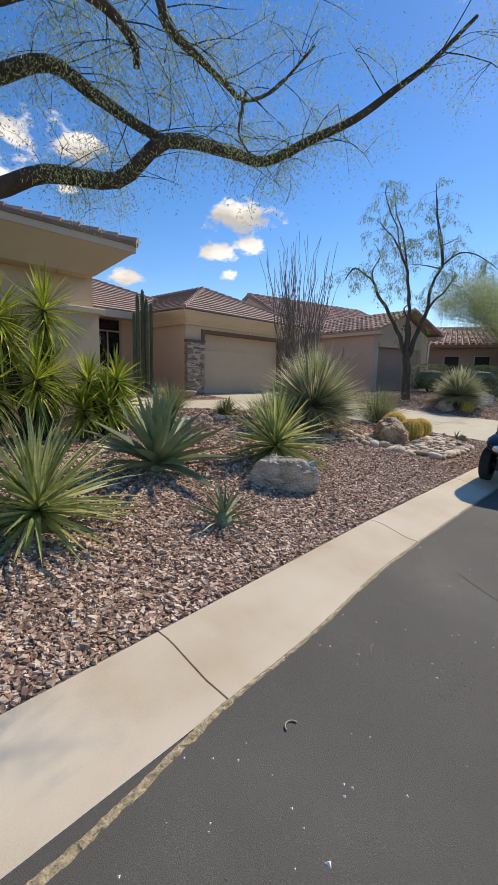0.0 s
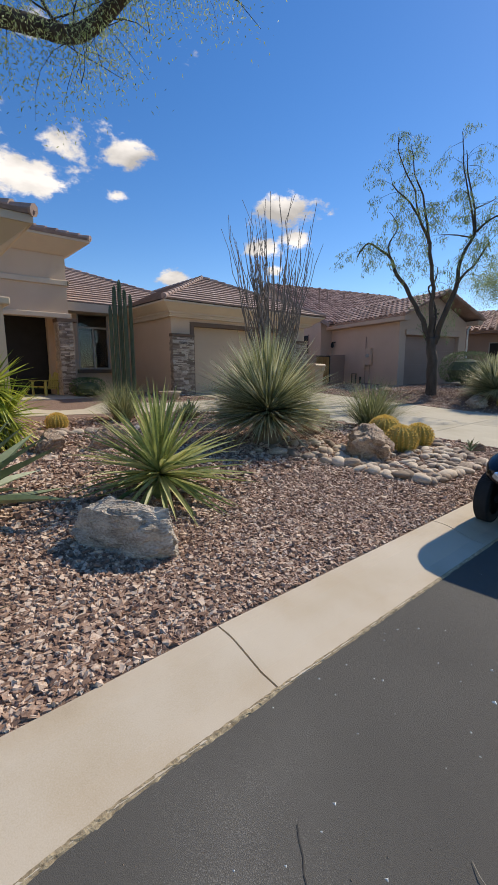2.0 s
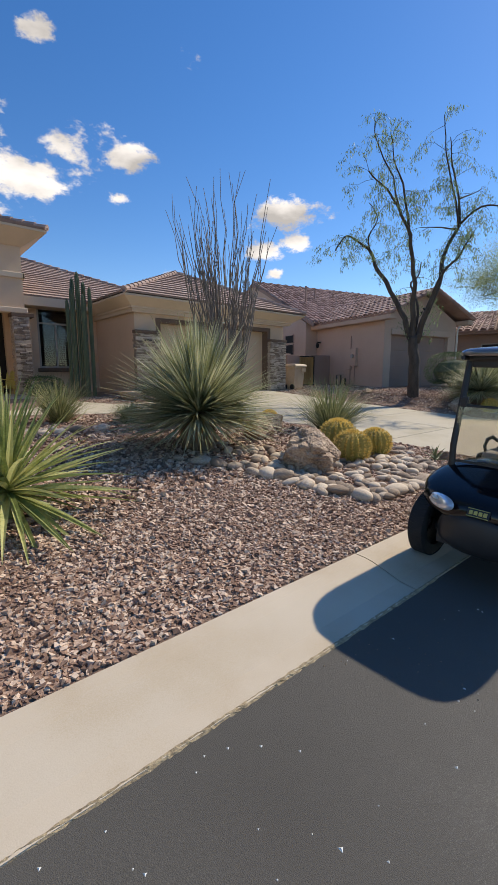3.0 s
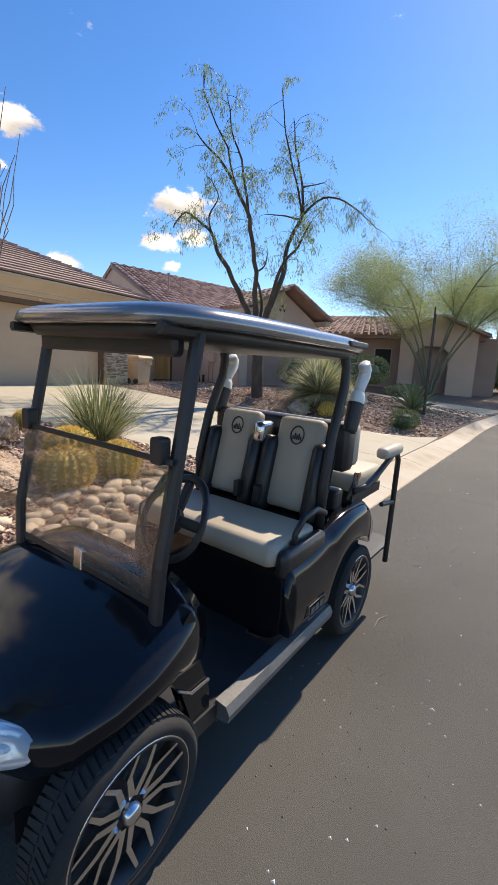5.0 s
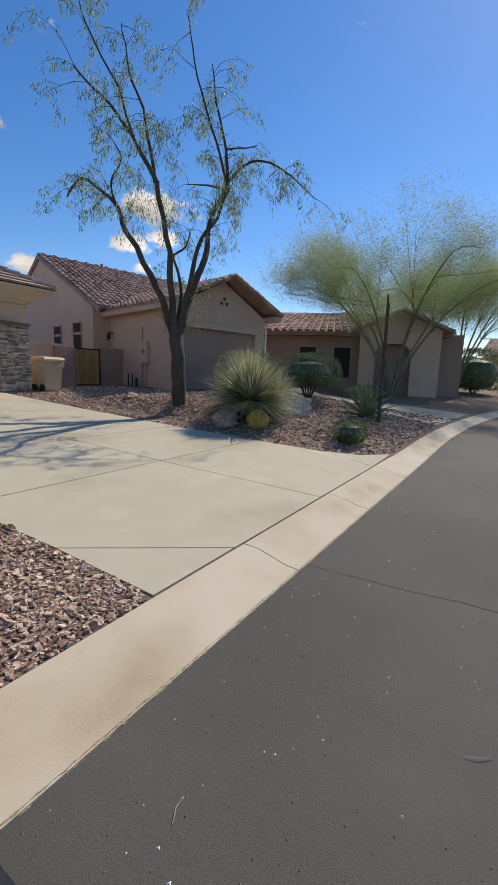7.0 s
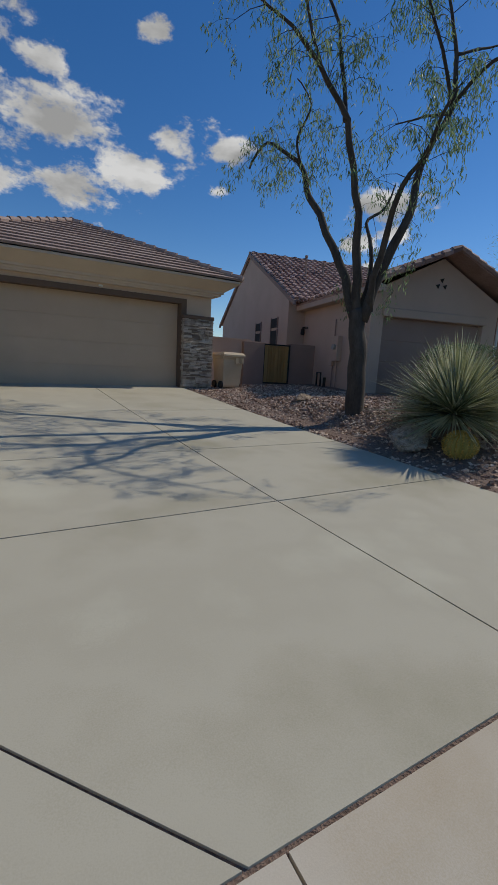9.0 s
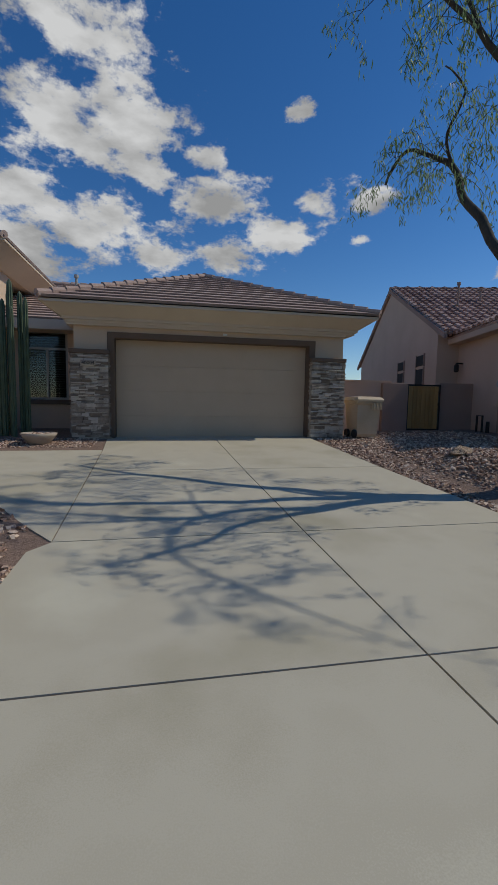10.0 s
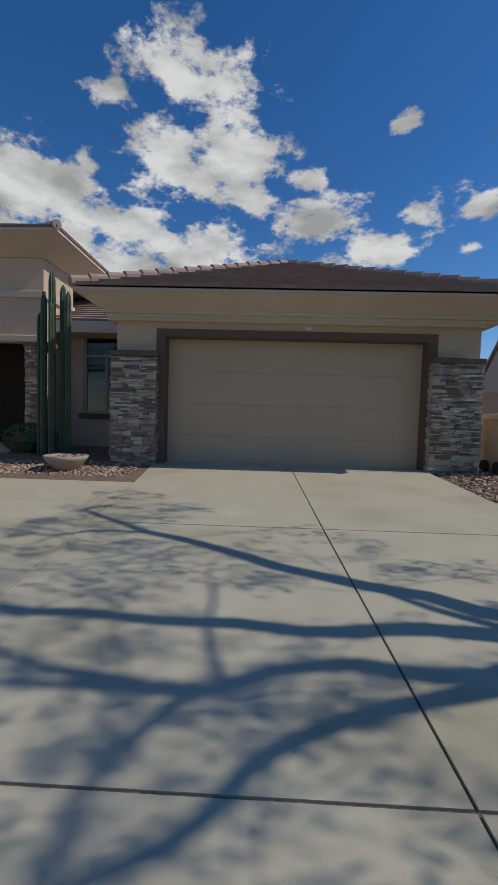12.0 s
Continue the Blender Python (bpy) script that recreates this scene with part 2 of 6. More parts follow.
for leafy, share in ((M_YUCCA, .3), (M_YUCCA_Y, .4), (M_SPOON, .3), (M_GRASS, .35), (M_LEAF, .5), (M_LEAF_PV, .4), (M_HEDGE, .35), (M_AGAVE, .12), (M_SPINE, .4), (M_DEAD, .3)):
    thin_leaf(leafy, share)


def glass(name, tint, rough=0.02, clear=0.75):
    m = bpy.data.materials.new(name)
    m.use_nodes = True
    n, l = m.node_tree.nodes, m.node_tree.links
    b = n["Principled BSDF"]
    b.inputs["Base Color"].default_value = (*tint, 1)
    b.inputs["Roughness"].default_value = rough
    b.inputs["Transmission Weight"].default_value = clear
    b.inputs["IOR"].default_value = 1.45
    return m


M_PANE = glass("window_glass", (.55, .60, .60), .02, 1.0)
M_SHIELD = glass("smoked_windshield", (.76, .71, .63), .03, .95)
M_LENS = glass("headlight_lens", (.9, .93, .96), .03, .6)
M_RED = material("red_lens", (.30, .01, .01), (.38, .02, .02), .15, scale=5, fine=50, bump=0, coat=.5)


# ---- mesh tools ----
class Build:
    """Collects vertices and faces of one mesh."""

    def __init__(self):
        self.v, self.f = [], []

    def add(self, verts, faces):
        o = len(self.v)
        self.v += [tuple(p) for p in verts]
        self.f += [tuple(i + o for i in q) for q in faces]
        return self

    def box(self, x0, x1, y0, y1, z0, z1, m=None, c=0.0):
        """A box with chamfered upright and level edges when c > 0."""
        if c <= 0:
            vs = [Vector((x, y, z)) for z in (z0, z1) for y in (y0, y1) for x in (x0, x1)]
            fs = [(0, 2, 3, 1), (4, 5, 7, 6), (0, 1, 5, 4), (2, 6, 7, 3), (0, 4, 6, 2), (1, 3, 7, 5)]
        else:
            bm = bmesh.new()
            bmesh.ops.create_cube(bm, size=1)
            for p in bm.verts:
                p.co = Vector(((x0 + x1) / 2 + p.co.x * (x1 - x0), (y0 + y1) / 2 + p.co.y * (y1 - y0), (z0 + z1) / 2 + p.co.z * (z1 - z0)))
            bmesh.ops.bevel(bm, geom=bm.edges[:], offset=c, segments=2, affect="EDGES", profile=.5)
            bm.verts.index_update()
            vs, fs = [p.co.copy() for p in bm.verts], [[p.index for p in q.verts] for q in bm.faces]
            bm.free()
        return self.add([m @ p for p in vs] if m else vs, fs)

    def prism(self, poly, z0, z1):
        """An upright prism over a polygon; z0 and z1 may be functions of x and y."""
        lo, hi = (z0 if callable(z0) else lambda x, y: z0), (z1 if callable(z1) else lambda x, y: z1)
        n = len(poly)
        vs = [(x, y, lo(x, y)) for x, y in poly] + [(x, y, hi(x, y)) for x, y in poly]
        fs = [tuple(range(n - 1, -1, -1)), tuple(range(n, 2 * n))] + [(i, (i + 1) % n, n + (i + 1) % n, n + i) for i in range(n)]
        return self.add(vs, fs)

    def extrude(self, poly, m, depth):
        """A polygon in the plane x, z of m, made depth thick along m's y."""
        n = len(poly)
        vs = [m @ Vector((x, 0, z)) for x, z in poly] + [m @ Vector((x, depth, z)) for x, z in poly]
        fs = [tuple(range(n)), tuple(range(2 * n - 1, n - 1, -1))] + [((i + 1) % n, i, n + i, n + (i + 1) % n) for i in range(n)]
        return self.add(vs, fs)

    def tube(self, pts, radii, n=8, caps=True):
        pts = [Vector(p) for p in pts]
        if not hasattr(radii, "__len__"):
            radii = [radii] * len(pts)
        vs, fs = [], []
        side = None
        for i, p in enumerate(pts):
            d = (pts[min(i + 1, len(pts) - 1)] - pts[max(i - 1, 0)]).normalized()
            if side is None:
                side = d.orthogonal().normalized()
            side = (side - d * side.dot(d)).normalized()
            up = d.cross(side)
            for k in range(n):
                a = 2 * math.pi * k / n
                vs.append(p + (side * math.cos(a) + up * math.sin(a)) * radii[i])
        for i in range(len(pts) - 1):
            for k in range(n):
                a, b = i * n + k, i * n + (k + 1) % n
                fs.append((a, b, b + n, a + n))
        if caps:
            fs += [tuple(range(n - 1, -1, -1)), tuple(range(len(pts) * n - n, len(pts) * n))]
        return self.add(vs, fs)

    def lathe(self, profile, n=24, m=None, a0=0.0, a1=2 * math.pi):
        """A profile of (radius, height) turned about z."""
        full = abs(a1 - a0 - 2 * math.pi) < 1e-6
        cols = n if full else n + 1
        vs, fs = [], []
        for r, h in profile:
            for k in range(cols):
                a = a0 + (a1 - a0) * k / n
                p = Vector((r * math.cos(a), r * math.sin(a), h))
                vs.append(m @ p if m else p)
        for i in range(len(profile) - 1):
            for k in range(n):
                a, b = i * cols + k, i * cols + (k + 1) % cols
                fs.append((a, b, b + cols, a + cols))
        return self.add(vs, fs)

    def loft(self, rings, close=True, caps=True):
        """Rings of equally many points, joined into a skin."""
        n = len(rings[0])
        vs = [p for r in rings for p in r]
        fs = []
        for i in range(len(rings) - 1):
            for k in range(n if close else n - 1):
                a, b = i * n + k, i * n + (k + 1) % n
                fs.append((a, b, b + n, a + n))
        if caps:
            fs += [tuple(range(n - 1, -1, -1)), tuple(range(len(rings) * n - n, len(rings) * n))]
        return self.add(vs, fs)

    def mesh(self, name, mat, smooth=False):
        me = bpy.data.meshes.new(name)
        me.from_pydata(self.v, [], self.f)
        if mat:
            me.materials.append(mat)
        if smooth:
            me.shade_smooth()
        me.validate()
        me.update()
        return me


def thing(name, at=(0, 0, 0), rz=0.0, label="", category="", group="", kind="", m=None):
    """An Empty at a thing's base, to which its parts are hung."""
    ob = new(name)
    ob.matrix_basis = m if m is not None else pose(*at, 0, 0, rz)
    ob.empty_display_size = .1
    return tagged(ob, label, category, group, kind)


def part(name, b, mat, parent=None, label="", smooth=False, m=None):
    """One mesh object from a Build or a mesh, under a thing or a part."""
    me = b if isinstance(b, bpy.types.Mesh) else b.mesh(name, mat, smooth)
    ob = new(name, me)
    if parent is not None:
        ob.parent = parent
    if m is not None:
        ob.matrix_basis = m
    if label:
        ob["label"] = label
    return ob


def single(name, b, mat, label, category, group="", kind="", smooth=False, m=None):
    return tagged(part(name, b, mat, None, "", smooth, m), label, category, group, kind)


def icorock(seed, size=(1, 1, 1), sub=2, rough=.28, freq=1.3, flat=.0):
    """A rounded, faceted rock about the origin."""
    bm = bmesh.new()
    bmesh.ops.create_icosphere(bm, subdivisions=sub, radius=1)
    off = Vector((seed * 7.31, seed * 3.17, seed * 1.93))
    for p in bm.verts:
        d = 1 + rough * noise.noise(p.co * freq + off) + rough * .4 * noise.noise(p.co * freq * 3.1 + off)
        p.co = Vector((p.co.x * d * size[0], p.co.y * d * size[1], max(p.co.z * d, -1 + flat) * size[2]))
    bm.verts.index_update()
    b = Build().add([p.co.copy() for p in bm.verts], [[p.index for p in q.verts] for q in bm.faces])
    bm.free()
    return b


# ---- lie of the land ----
def smooth01(v):
    v = min(1, max(0, v))
    return v * v * (3 - 2 * v)


def kerb_y(x):
    """The kerb's outer edge: straight, then bending away."""
    return -0.011 * max(0, x - 18) ** 2 if x < 60 else -0.011 * 42 ** 2


def lip_y(x):
    """The kerb's foot, which creeps into the road at its near end."""
    return kerb_y(x) - .10 * smooth01((2.4 - x) / 1.7)


def road_z(x):
    return .004 * (min(45, x) - 3) - .02 * max(0, 3 - max(-20, x)) + .02 * max(0, min(45, x) - 17)


def lot_z(x, y):
    """The ground behind the kerb, rising gently to the houses."""
    d = max(0, y - kerb_y(x) - .53)
    e = min(d, 11)
    yard = .2 * smooth01(d / 2.4) * (1 - smooth01((x - 8.6) / 1.5)) * (1 - smooth01((d - 4) / 4))
    mound = .42 * smooth01((x - 15.7) / 1.2) * (1 - smooth01((x - 22) / 3)) * math.exp(-.5 * ((y - 5.6) / 2.6) ** 2)
    return road_z(x) + .10 + .043 * e + .0018 * e * e + .01 * (min(d, 26) - e) + yard + mound


# ---- ground, road, kerb, driveway ----
XS = [-2000, -400, -120, -50, -30, -20, -14, -10] + [-8 + .5 * i for i in range(69)] + [28, 30, 33, 36, 40, 45, 52, 60, 80, 130, 400, 2000]
VS = [-2000, -300, -60, -20, -12, -6, -2, .46, .53, .7, 1, 1.5] + [2 + .5 * i for i in range(41)] + [24, 28, 34, 50, 120, 400, 2000]
b = Build()
gv = []
for gx in XS:
    for v in VS:
        y = kerb_y(gx) + v
        gv.append((gx, y, lot_z(gx, y) if v > .5 else road_z(gx) - .08))
nv = len(VS)
b.add(gv, [(i * nv + j, (i + 1) * nv + j, (i + 1) * nv + j + 1, i * nv + j + 1) for i in range(len(XS) - 1) for j in range(nv - 1)])
single("ground", b, M_SOIL, "reddish brown gravel ground of the front yards", "ground", kind="structure", smooth=True)

b = Build()
RX = [-120, -60, -30] + [-20 + i for i in range(61)] + [45, 50, 60, 90]
RV = [0.02, -.3, -1, -2, -3, -4.5, -6, -7.5, -9]
b.add([(x, kerb_y(x) + v, road_z(x) + .004) for x in RX for v in RV],
      [(i * 9 + j, i * 9 + j + 1, (i + 1) * 9 + j + 1, (i + 1) * 9 + j) for i in range(len(RX) - 1) for j in range(8)])
road = single("road", b, M_ROAD, "worn dark grey asphalt road with loose grit", "road", kind="structure", smooth=True)

SECTION = [(0, -.12), (0, .012), (.03, .016), (.14, .026), (.27, .066), (.37, .094), (.44, .104), (.53, .106), (.53, -.12)]
kerb = thing("kerb", label="pale tan rolled concrete kerb with cracks and stains", category="kerb", kind="structure")
KX = [-30, -20, -13.5, -10.8, -8.0, -5.2, -2.4, .3, 3.0, 5.70, 8.46, 11.27, 13.2, 15.2, 17.4, 19.4, 22.1, 24.8, 27.5, 30.2, 33, 36, 40, 46]
for xa, xb in zip(KX, KX[1:]):
    rings = []
    for i in range(7):
        x = xa + .006 + (xb - xa - .012) * i / 6
        rings.append([(x, kerb_y(x) + v + (lip_y(x) - kerb_y(x)) * max(0, 1 - v / .3), road_z(x) + h) for v, h in SECTION])
    part("kerb_segment", Build().loft(rings, close=True), M_KERB, kerb)
# crumbled asphalt and grit along the kerb's lip
b = Build()
rng = random.Random(4)
lip, nx = [], 1700
for i in range(nx):
    x = -12 + 38 * i / (nx - 1)
    w = (.008 + .032 * (.5 + .5 * noise.noise((x * 1.7, 3, 0))) + .010 * noise.noise((x * 9, 1, 0)) + .005 * rng.random()) * ((.8 if x < 6 else .5) + .6 * smooth01((.45 - x) / .5))
    for k in range(4):
        y = lip_y(x) + .012 - .09 * smooth01((.35 - x) / 1.0) - max(.012, w) * k / 3
        lip.append((x + rng.uniform(-.008, .008), y + rng.uniform(-.004, .004), road_z(x) + (.016, .014, .010, .003)[k] + (rng.uniform(-.003, .003) if 0 < k < 3 else 0)))
b.add(lip, [(i * 4 + k, i * 4 + k + 1, i * 4 + k + 5, i * 4 + k + 4) for i in range(nx - 1) for k in range(3)])
single("broken_edge", b, M_LIP, "crumbled brown edge between asphalt and kerb", "broken edge", kind="stuff")


def inset(poly, d):
    out, n = [], len(poly)
    for i in range(n):
        p0, p1, p2 = (Vector((*poly[(i + k) % n], 0)) for k in (-1, 0, 1))
        e1, e2 = (p1 - p0).normalized(), (p2 - p1).normalized()
        n1, n2 = Vector((-e1.y, e1.x, 0)), Vector((-e2.y, e2.x, 0))
        k = max(.3, 1 + n1.dot(n2))
        q = p1 + (n1 + n2) * d / k
        out.append((q.x, q.y))
    return out


def main_joint(y):
    return 13.0 - .047 * (y - .53)


def drive_right(y):
    return 15.75 - .072 * (y - .53)


def left_joint(y):
    return 10.28 - .055 * (y - 5.5)


J, R, L = main_joint, drive_right, left_joint
SLABS = [
    [(10.19, .54), (11.14, .54), (10.2, 1.62)],
    [(11.14, .54), (J(.54), .54), (J(3.07), 3.07), (10.16, 3.07), (10.2, 1.62)],
    [(J(.54), .54), (15.2, .54), (R(1.7), 1.7), (R(3.07), 3.07), (J(3.07), 3.07)],
    [(15.2, .54), (16.35, .54), (15.9, 1.0), (R(1.7), 1.7)],
    [(10.16, 3.07), (J(3.07), 3.07), (J(5.11), 5.11), (L(5.11), 5.11), (10.14, 4.9)],
    [(J(3.07), 3.07), (R(3.07), 3.07), (R(5.11), 5.11), (J(5.11), 5.11)],
    [(L(5.11), 5.11), (J(5.11), 5.11), (J(8.1), 8.1), (L(8.1), 8.1)],
    [(J(5.11), 5.11), (R(5.11), 5.11), (R(8.1), 8.1), (J(8.1), 8.1)],
    [(L(8.1), 8.1), (J(8.1), 8.1), (J(11.3), 11.3), (9.93, 11.3), (L(9.95), 9.95)],
    [(J(8.1), 8.1), (R(8.1), 8.1), (R(11.3), 11.3), (J(11.3), 11.3)],
    [(L(5.11), 5.11), (L(8.1), 8.1), (L(9.95), 9.95), (7.7, 9.95), (7.0, 8.5), (8.2, 7.6), (9.2, 6.5), (9.9, 5.6)],
    [(7.0, 8.5), (7.7, 9.95), (6.9, 10.9), (6.4, 12.4), (6.3, 15.1), (4.2, 15.1), (3.9, 12.4), (3.6, 10.6), (3.3, 9.35), (5.2, 9.0)],
    [(9.93, 11.3), (15.08, 11.3), (15.08, 11.97), (9.93, 11.97)],
]
driveway = thing("driveway", label="light grey broom-finished concrete driveway slabs with joints", category="driveway", kind="structure")
for poly in SLABS:
    part("slab", Build().prism(inset(poly, .008), lambda x, y: lot_z(x, y) - .08, lambda x, y: lot_z(x, y) + .012), M_CONC, driveway)
# neighbour's apron further up the road
drive_n = thing("driveway", label="pale concrete driveway of the house further along", category="driveway", kind="structure")
for poly in ([(21.4, .5), (26.0, .1), (26.6, 3.2), (21.9, 3.2)], [(21.9, 3.2), (26.6, 3.2), (27.0, 6.5), (22.3, 6.6)], [(22.3, 6.6), (27, 6.5), (29.2, 8.2), (24.5, 10)]):
    part("slab", Build().prism(inset(poly, .006), lambda x, y: lot_z(x, y) - .08, lambda x, y: lot_z(x, y) + .015), M_CONC, drive_n)


def on_paving(x, y, slack=0.0):
    def inside(poly):
        hit = False
        for (xa, ya), (xb, yb) in zip(poly, poly[1:] + poly[:1]):
            if (ya > y) != (yb > y) and x < (xb - xa) * (y - ya) / (yb - ya) + xa:
                hit = not hit
        return hit
    return any(inside(p) for p in SLABS)


# ---- houses ----
def tile_roof(parent, A, B_, C, D, courses, thick=.06, name="tile_course"):
    """Flat-tile courses on a roof plane: eave from A to B_, top from D to C."""
    A, B_, C, D = (Vector(p) for p in (A, B_, C, D))
    nrm = (B_ - A).cross(D - A).normalized()
    if nrm.z < 0:
        nrm = -nrm
    for i in range(courses):
        t0, t1 = i / courses, min(1.0, (i + 1.12) / courses)
        a, c = A.lerp(D, t0), A.lerp(D, t1)
        bb, d = B_.lerp(C, t0), B_.lerp(C, t1)
        lift = nrm * thick
        vs = [a, bb, d, c, a + lift, bb + lift, d + lift * .25, c + lift * .25]
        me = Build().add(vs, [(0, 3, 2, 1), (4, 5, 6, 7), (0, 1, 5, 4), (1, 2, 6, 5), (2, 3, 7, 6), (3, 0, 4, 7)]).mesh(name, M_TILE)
        # The front lip takes the darker colour painted as its shade.
        me.materials.append(M_TILE_EDGE_SHADE)
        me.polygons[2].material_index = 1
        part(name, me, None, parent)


def cap_row(parent, p, q, n, r=.10):
    """A row of ridge tiles from p to q."""
    p, q = Vector(p), Vector(q)
    for i in range(n):
        a, c = p.lerp(q, i / n), p.lerp(q, (i + 1.15) / n)
        bld = Build().tube([a + Vector((0, 0, .035)), c + Vector((0, 0, .01))], [r, r * .8], 8)
        part("ridge_tile", bld, M_TILE, parent)


def ledge_column(parent, x0, x1, y0, y1, z0, z1, seed):
    """A pier faced with stacked ledge stones: those in front are parts, the returns one mesh."""
    rg = random.Random(seed)
    part("pier_core", Build().box(x0 + .04, x1 - .04, y0 + .04, y1 - .04, z0, z1), M_MORTAR, parent)
    places = [Matrix.Translation((x0, y0, 0)), Matrix.Translation((x1, y0, 0)) @ Matrix.Rotation(math.pi / 2, 4, "Z"), Matrix.Translation((x0, y1, 0)) @ Matrix.Rotation(-math.pi / 2, 4, "Z")]
    returns = Build()
    for side in range(3):
        span = (x1 - x0) if side == 0 else (y1 - y0)
        z = z0
        while z < z1 - .012:
            h = min(rg.choice((.026, .032, .04, .05, .07)), z1 - z)
            u = 0.0
            while u < span - .01:
                wd = min(rg.uniform(.08, .34), span - u)
                if span - u - wd < .06:
                    wd = span - u
                proud = rg.uniform(.0, .04)
                bld = Build().box(u + .003, u + wd - .003, -proud, .05, z + .002, z + h - .002)
                vs = [places[side] @ (Vector(p) + Vector((rg.uniform(-.006, .006), rg.uniform(-.008, .008), rg.uniform(-.005, .005)))) for p in bld.v]
                if side == 0:
                    part("ledge_stone", Build().add(vs, bld.f), M_LEDGE, parent)
                else:
                    returns.add(vs, bld.f)
                u += wd
            z += h
    tagged(part("ledge_facing", returns, M_LEDGE, parent), kind="stuff")


house = thing("house", (.13, .55, 0), label="tan stucco single-storey house with flat brown roof tiles and stone piers", category="house")
ZF = .74
# garage block with its door opening
def wall(parent, x0, x1, y0, y1, z0, z1, mat=None, name="wall"):
    return part(name, Build().box(x0, x1, y0, y1, z0, z1), mat or M_STUCCO, parent)


wall(house, 9.05, 9.80, 11.0, 11.3, .3, 3.55)
wall(house, 14.95, 15.72, 11.0, 11.3, .3, 3.55)
wall(house, 9.80, 14.95, 11.0, 11.3, 3.34, 3.55)
wall(house, 9.05, 9.3, 11.3, 14.2, .3, 3.55)
wall(house, 15.47, 15.72, 11.3, 19, .3, 3.55)
trim = part("door_trim", Build().box(9.80, 9.96, 10.97, 11.34, ZF - .02, 3.20).box(14.79, 14.95, 10.97, 11.34, ZF - .02, 3.20).box(9.80, 14.95, 10.97, 11.34, 3.20, 3.335), M_STUCCO_TRIM, house, "dark brown garage door surround")
gdoor = part("garage_door", Build().box(9.96, 14.79, 11.30, 11.34, ZF, 3.20), M_DOOR, house, "plain tan sectional garage door, closed")
for i in range(4):
    za = ZF + .004 + i * .615
    part("door_panel", Build().box(9.963, 14.787, 11.278, 11.30, za + .0005, za + .6125, None, .0025), M_DOOR, gdoor)
part("door_seal", Build().box(9.96, 14.79, 11.27, 11.30, ZF - .02, ZF + .004), M_BLACK, gdoor)
part("keypad", Build().box(14.83, 14.90, 10.94, 10.97, 2.25, 2.42, None, .01), M_WHITE, house, "white garage door keypad")
part("door_light", Build().box(12.55, 12.66, 10.99, 11.05, 3.37, 3.42, None, .01), M_WHITE, house)
for xa, xb, seed in ((9.0, 9.84, 3), (14.83, 15.72, 5)):
    pier = part("stone_pier", Build().box(xa - .03, xb + .03, 10.80, 11.02, 2.80, 2.90, None, .015), M_STUCCO_TRIM, house, "grey brown stacked ledge stone pier")
    ledge_column(pier, xa, xb, 10.84, 11.0, .45, 2.80, seed)
# cornice and roof of the garage
EX0, EX1, EY0, EY1, EZ = 8.45, 16.40, 10.36, 20.0, 3.92
cornice = part("cornice", Build().prism([(8.92, 10.85), (15.72, 10.85), (15.72, 19), (8.92, 19)], 3.45, 3.53), M_STUCCO_LIGHT, house, "stepped stucco cornice under the eaves")
for d, za, zb in ((.46, 3.50, 3.56), (.40, 3.56, 3.62)):
    part("cornice_step", Build().prism([(EX0 + d, EY0 + d), (EX1 - d, EY0 + d), (EX1 - d, EY1 - d), (EX0 + d, EY1 - d)], za, zb), M_STUCCO_LIGHT, cornice)
def frustum(x0, x1, y0, y1, z0, d, z1, d2):
    """Sloped soffit: a ring that widens upward."""
    lo = [(x0 + d, y0 + d, z0), (x1 - d, y0 + d, z0), (x1 - d, y1 - d, z0), (x0 + d, y1 - d, z0)]
    hi = [(x0 + d2, y0 + d2, z1), (x1 - d2, y0 + d2, z1), (x1 - d2, y1 - d2, z1), (x0 + d2, y1 - d2, z1)]
    return Build().loft([lo, hi])
part("soffit", frustum(EX0, EX1, EY0, EY1, 3.62, .38, 3.84, .05), M_STUCCO_LIGHT, cornice)
part("fascia", Build().prism([(EX0 + .03, EY0 + .03), (EX1 - .03, EY0 + .03), (EX1 - .03, EY1 - .03), (EX0 + .03, EY1 - .03)], 3.84, 3.90), M_STUCCO_LIGHT, cornice)
PK = Vector((12.3, 13.85, 5.56))
roof_g = part("garage_roof", Build().add([(EX0, EY0, EZ), (EX1, EY0, EZ), (EX1, EY1, EZ), (EX0, EY1, EZ), PK, (PK.x, 19, PK.z)], [(0, 1, 4), (1, 2, 5, 4), (3, 0, 4, 5), (2, 3, 5)]), M_TILE, house, "hip roof of flat brown concrete tiles")
tile_roof(roof_g, (EX0, EY0, EZ), (EX1, EY0, EZ), PK, PK, 13)
tile_roof(roof_g, (EX1, EY0, EZ), (EX1, 19, EZ), (PK.x, 19, PK.z), PK, 13)
tile_roof(roof_g, (EX0, 19, EZ), (EX0, EY0, EZ), PK, (PK.x, 19, PK.z), 13)
cap_row(roof_g, (EX0, EY0, EZ + .03), PK, 16)
cap_row(roof_g, (EX1, EY0, EZ + .03), PK, 16)
cap_row(roof_g, PK, (PK.x, 19, PK.z), 14)
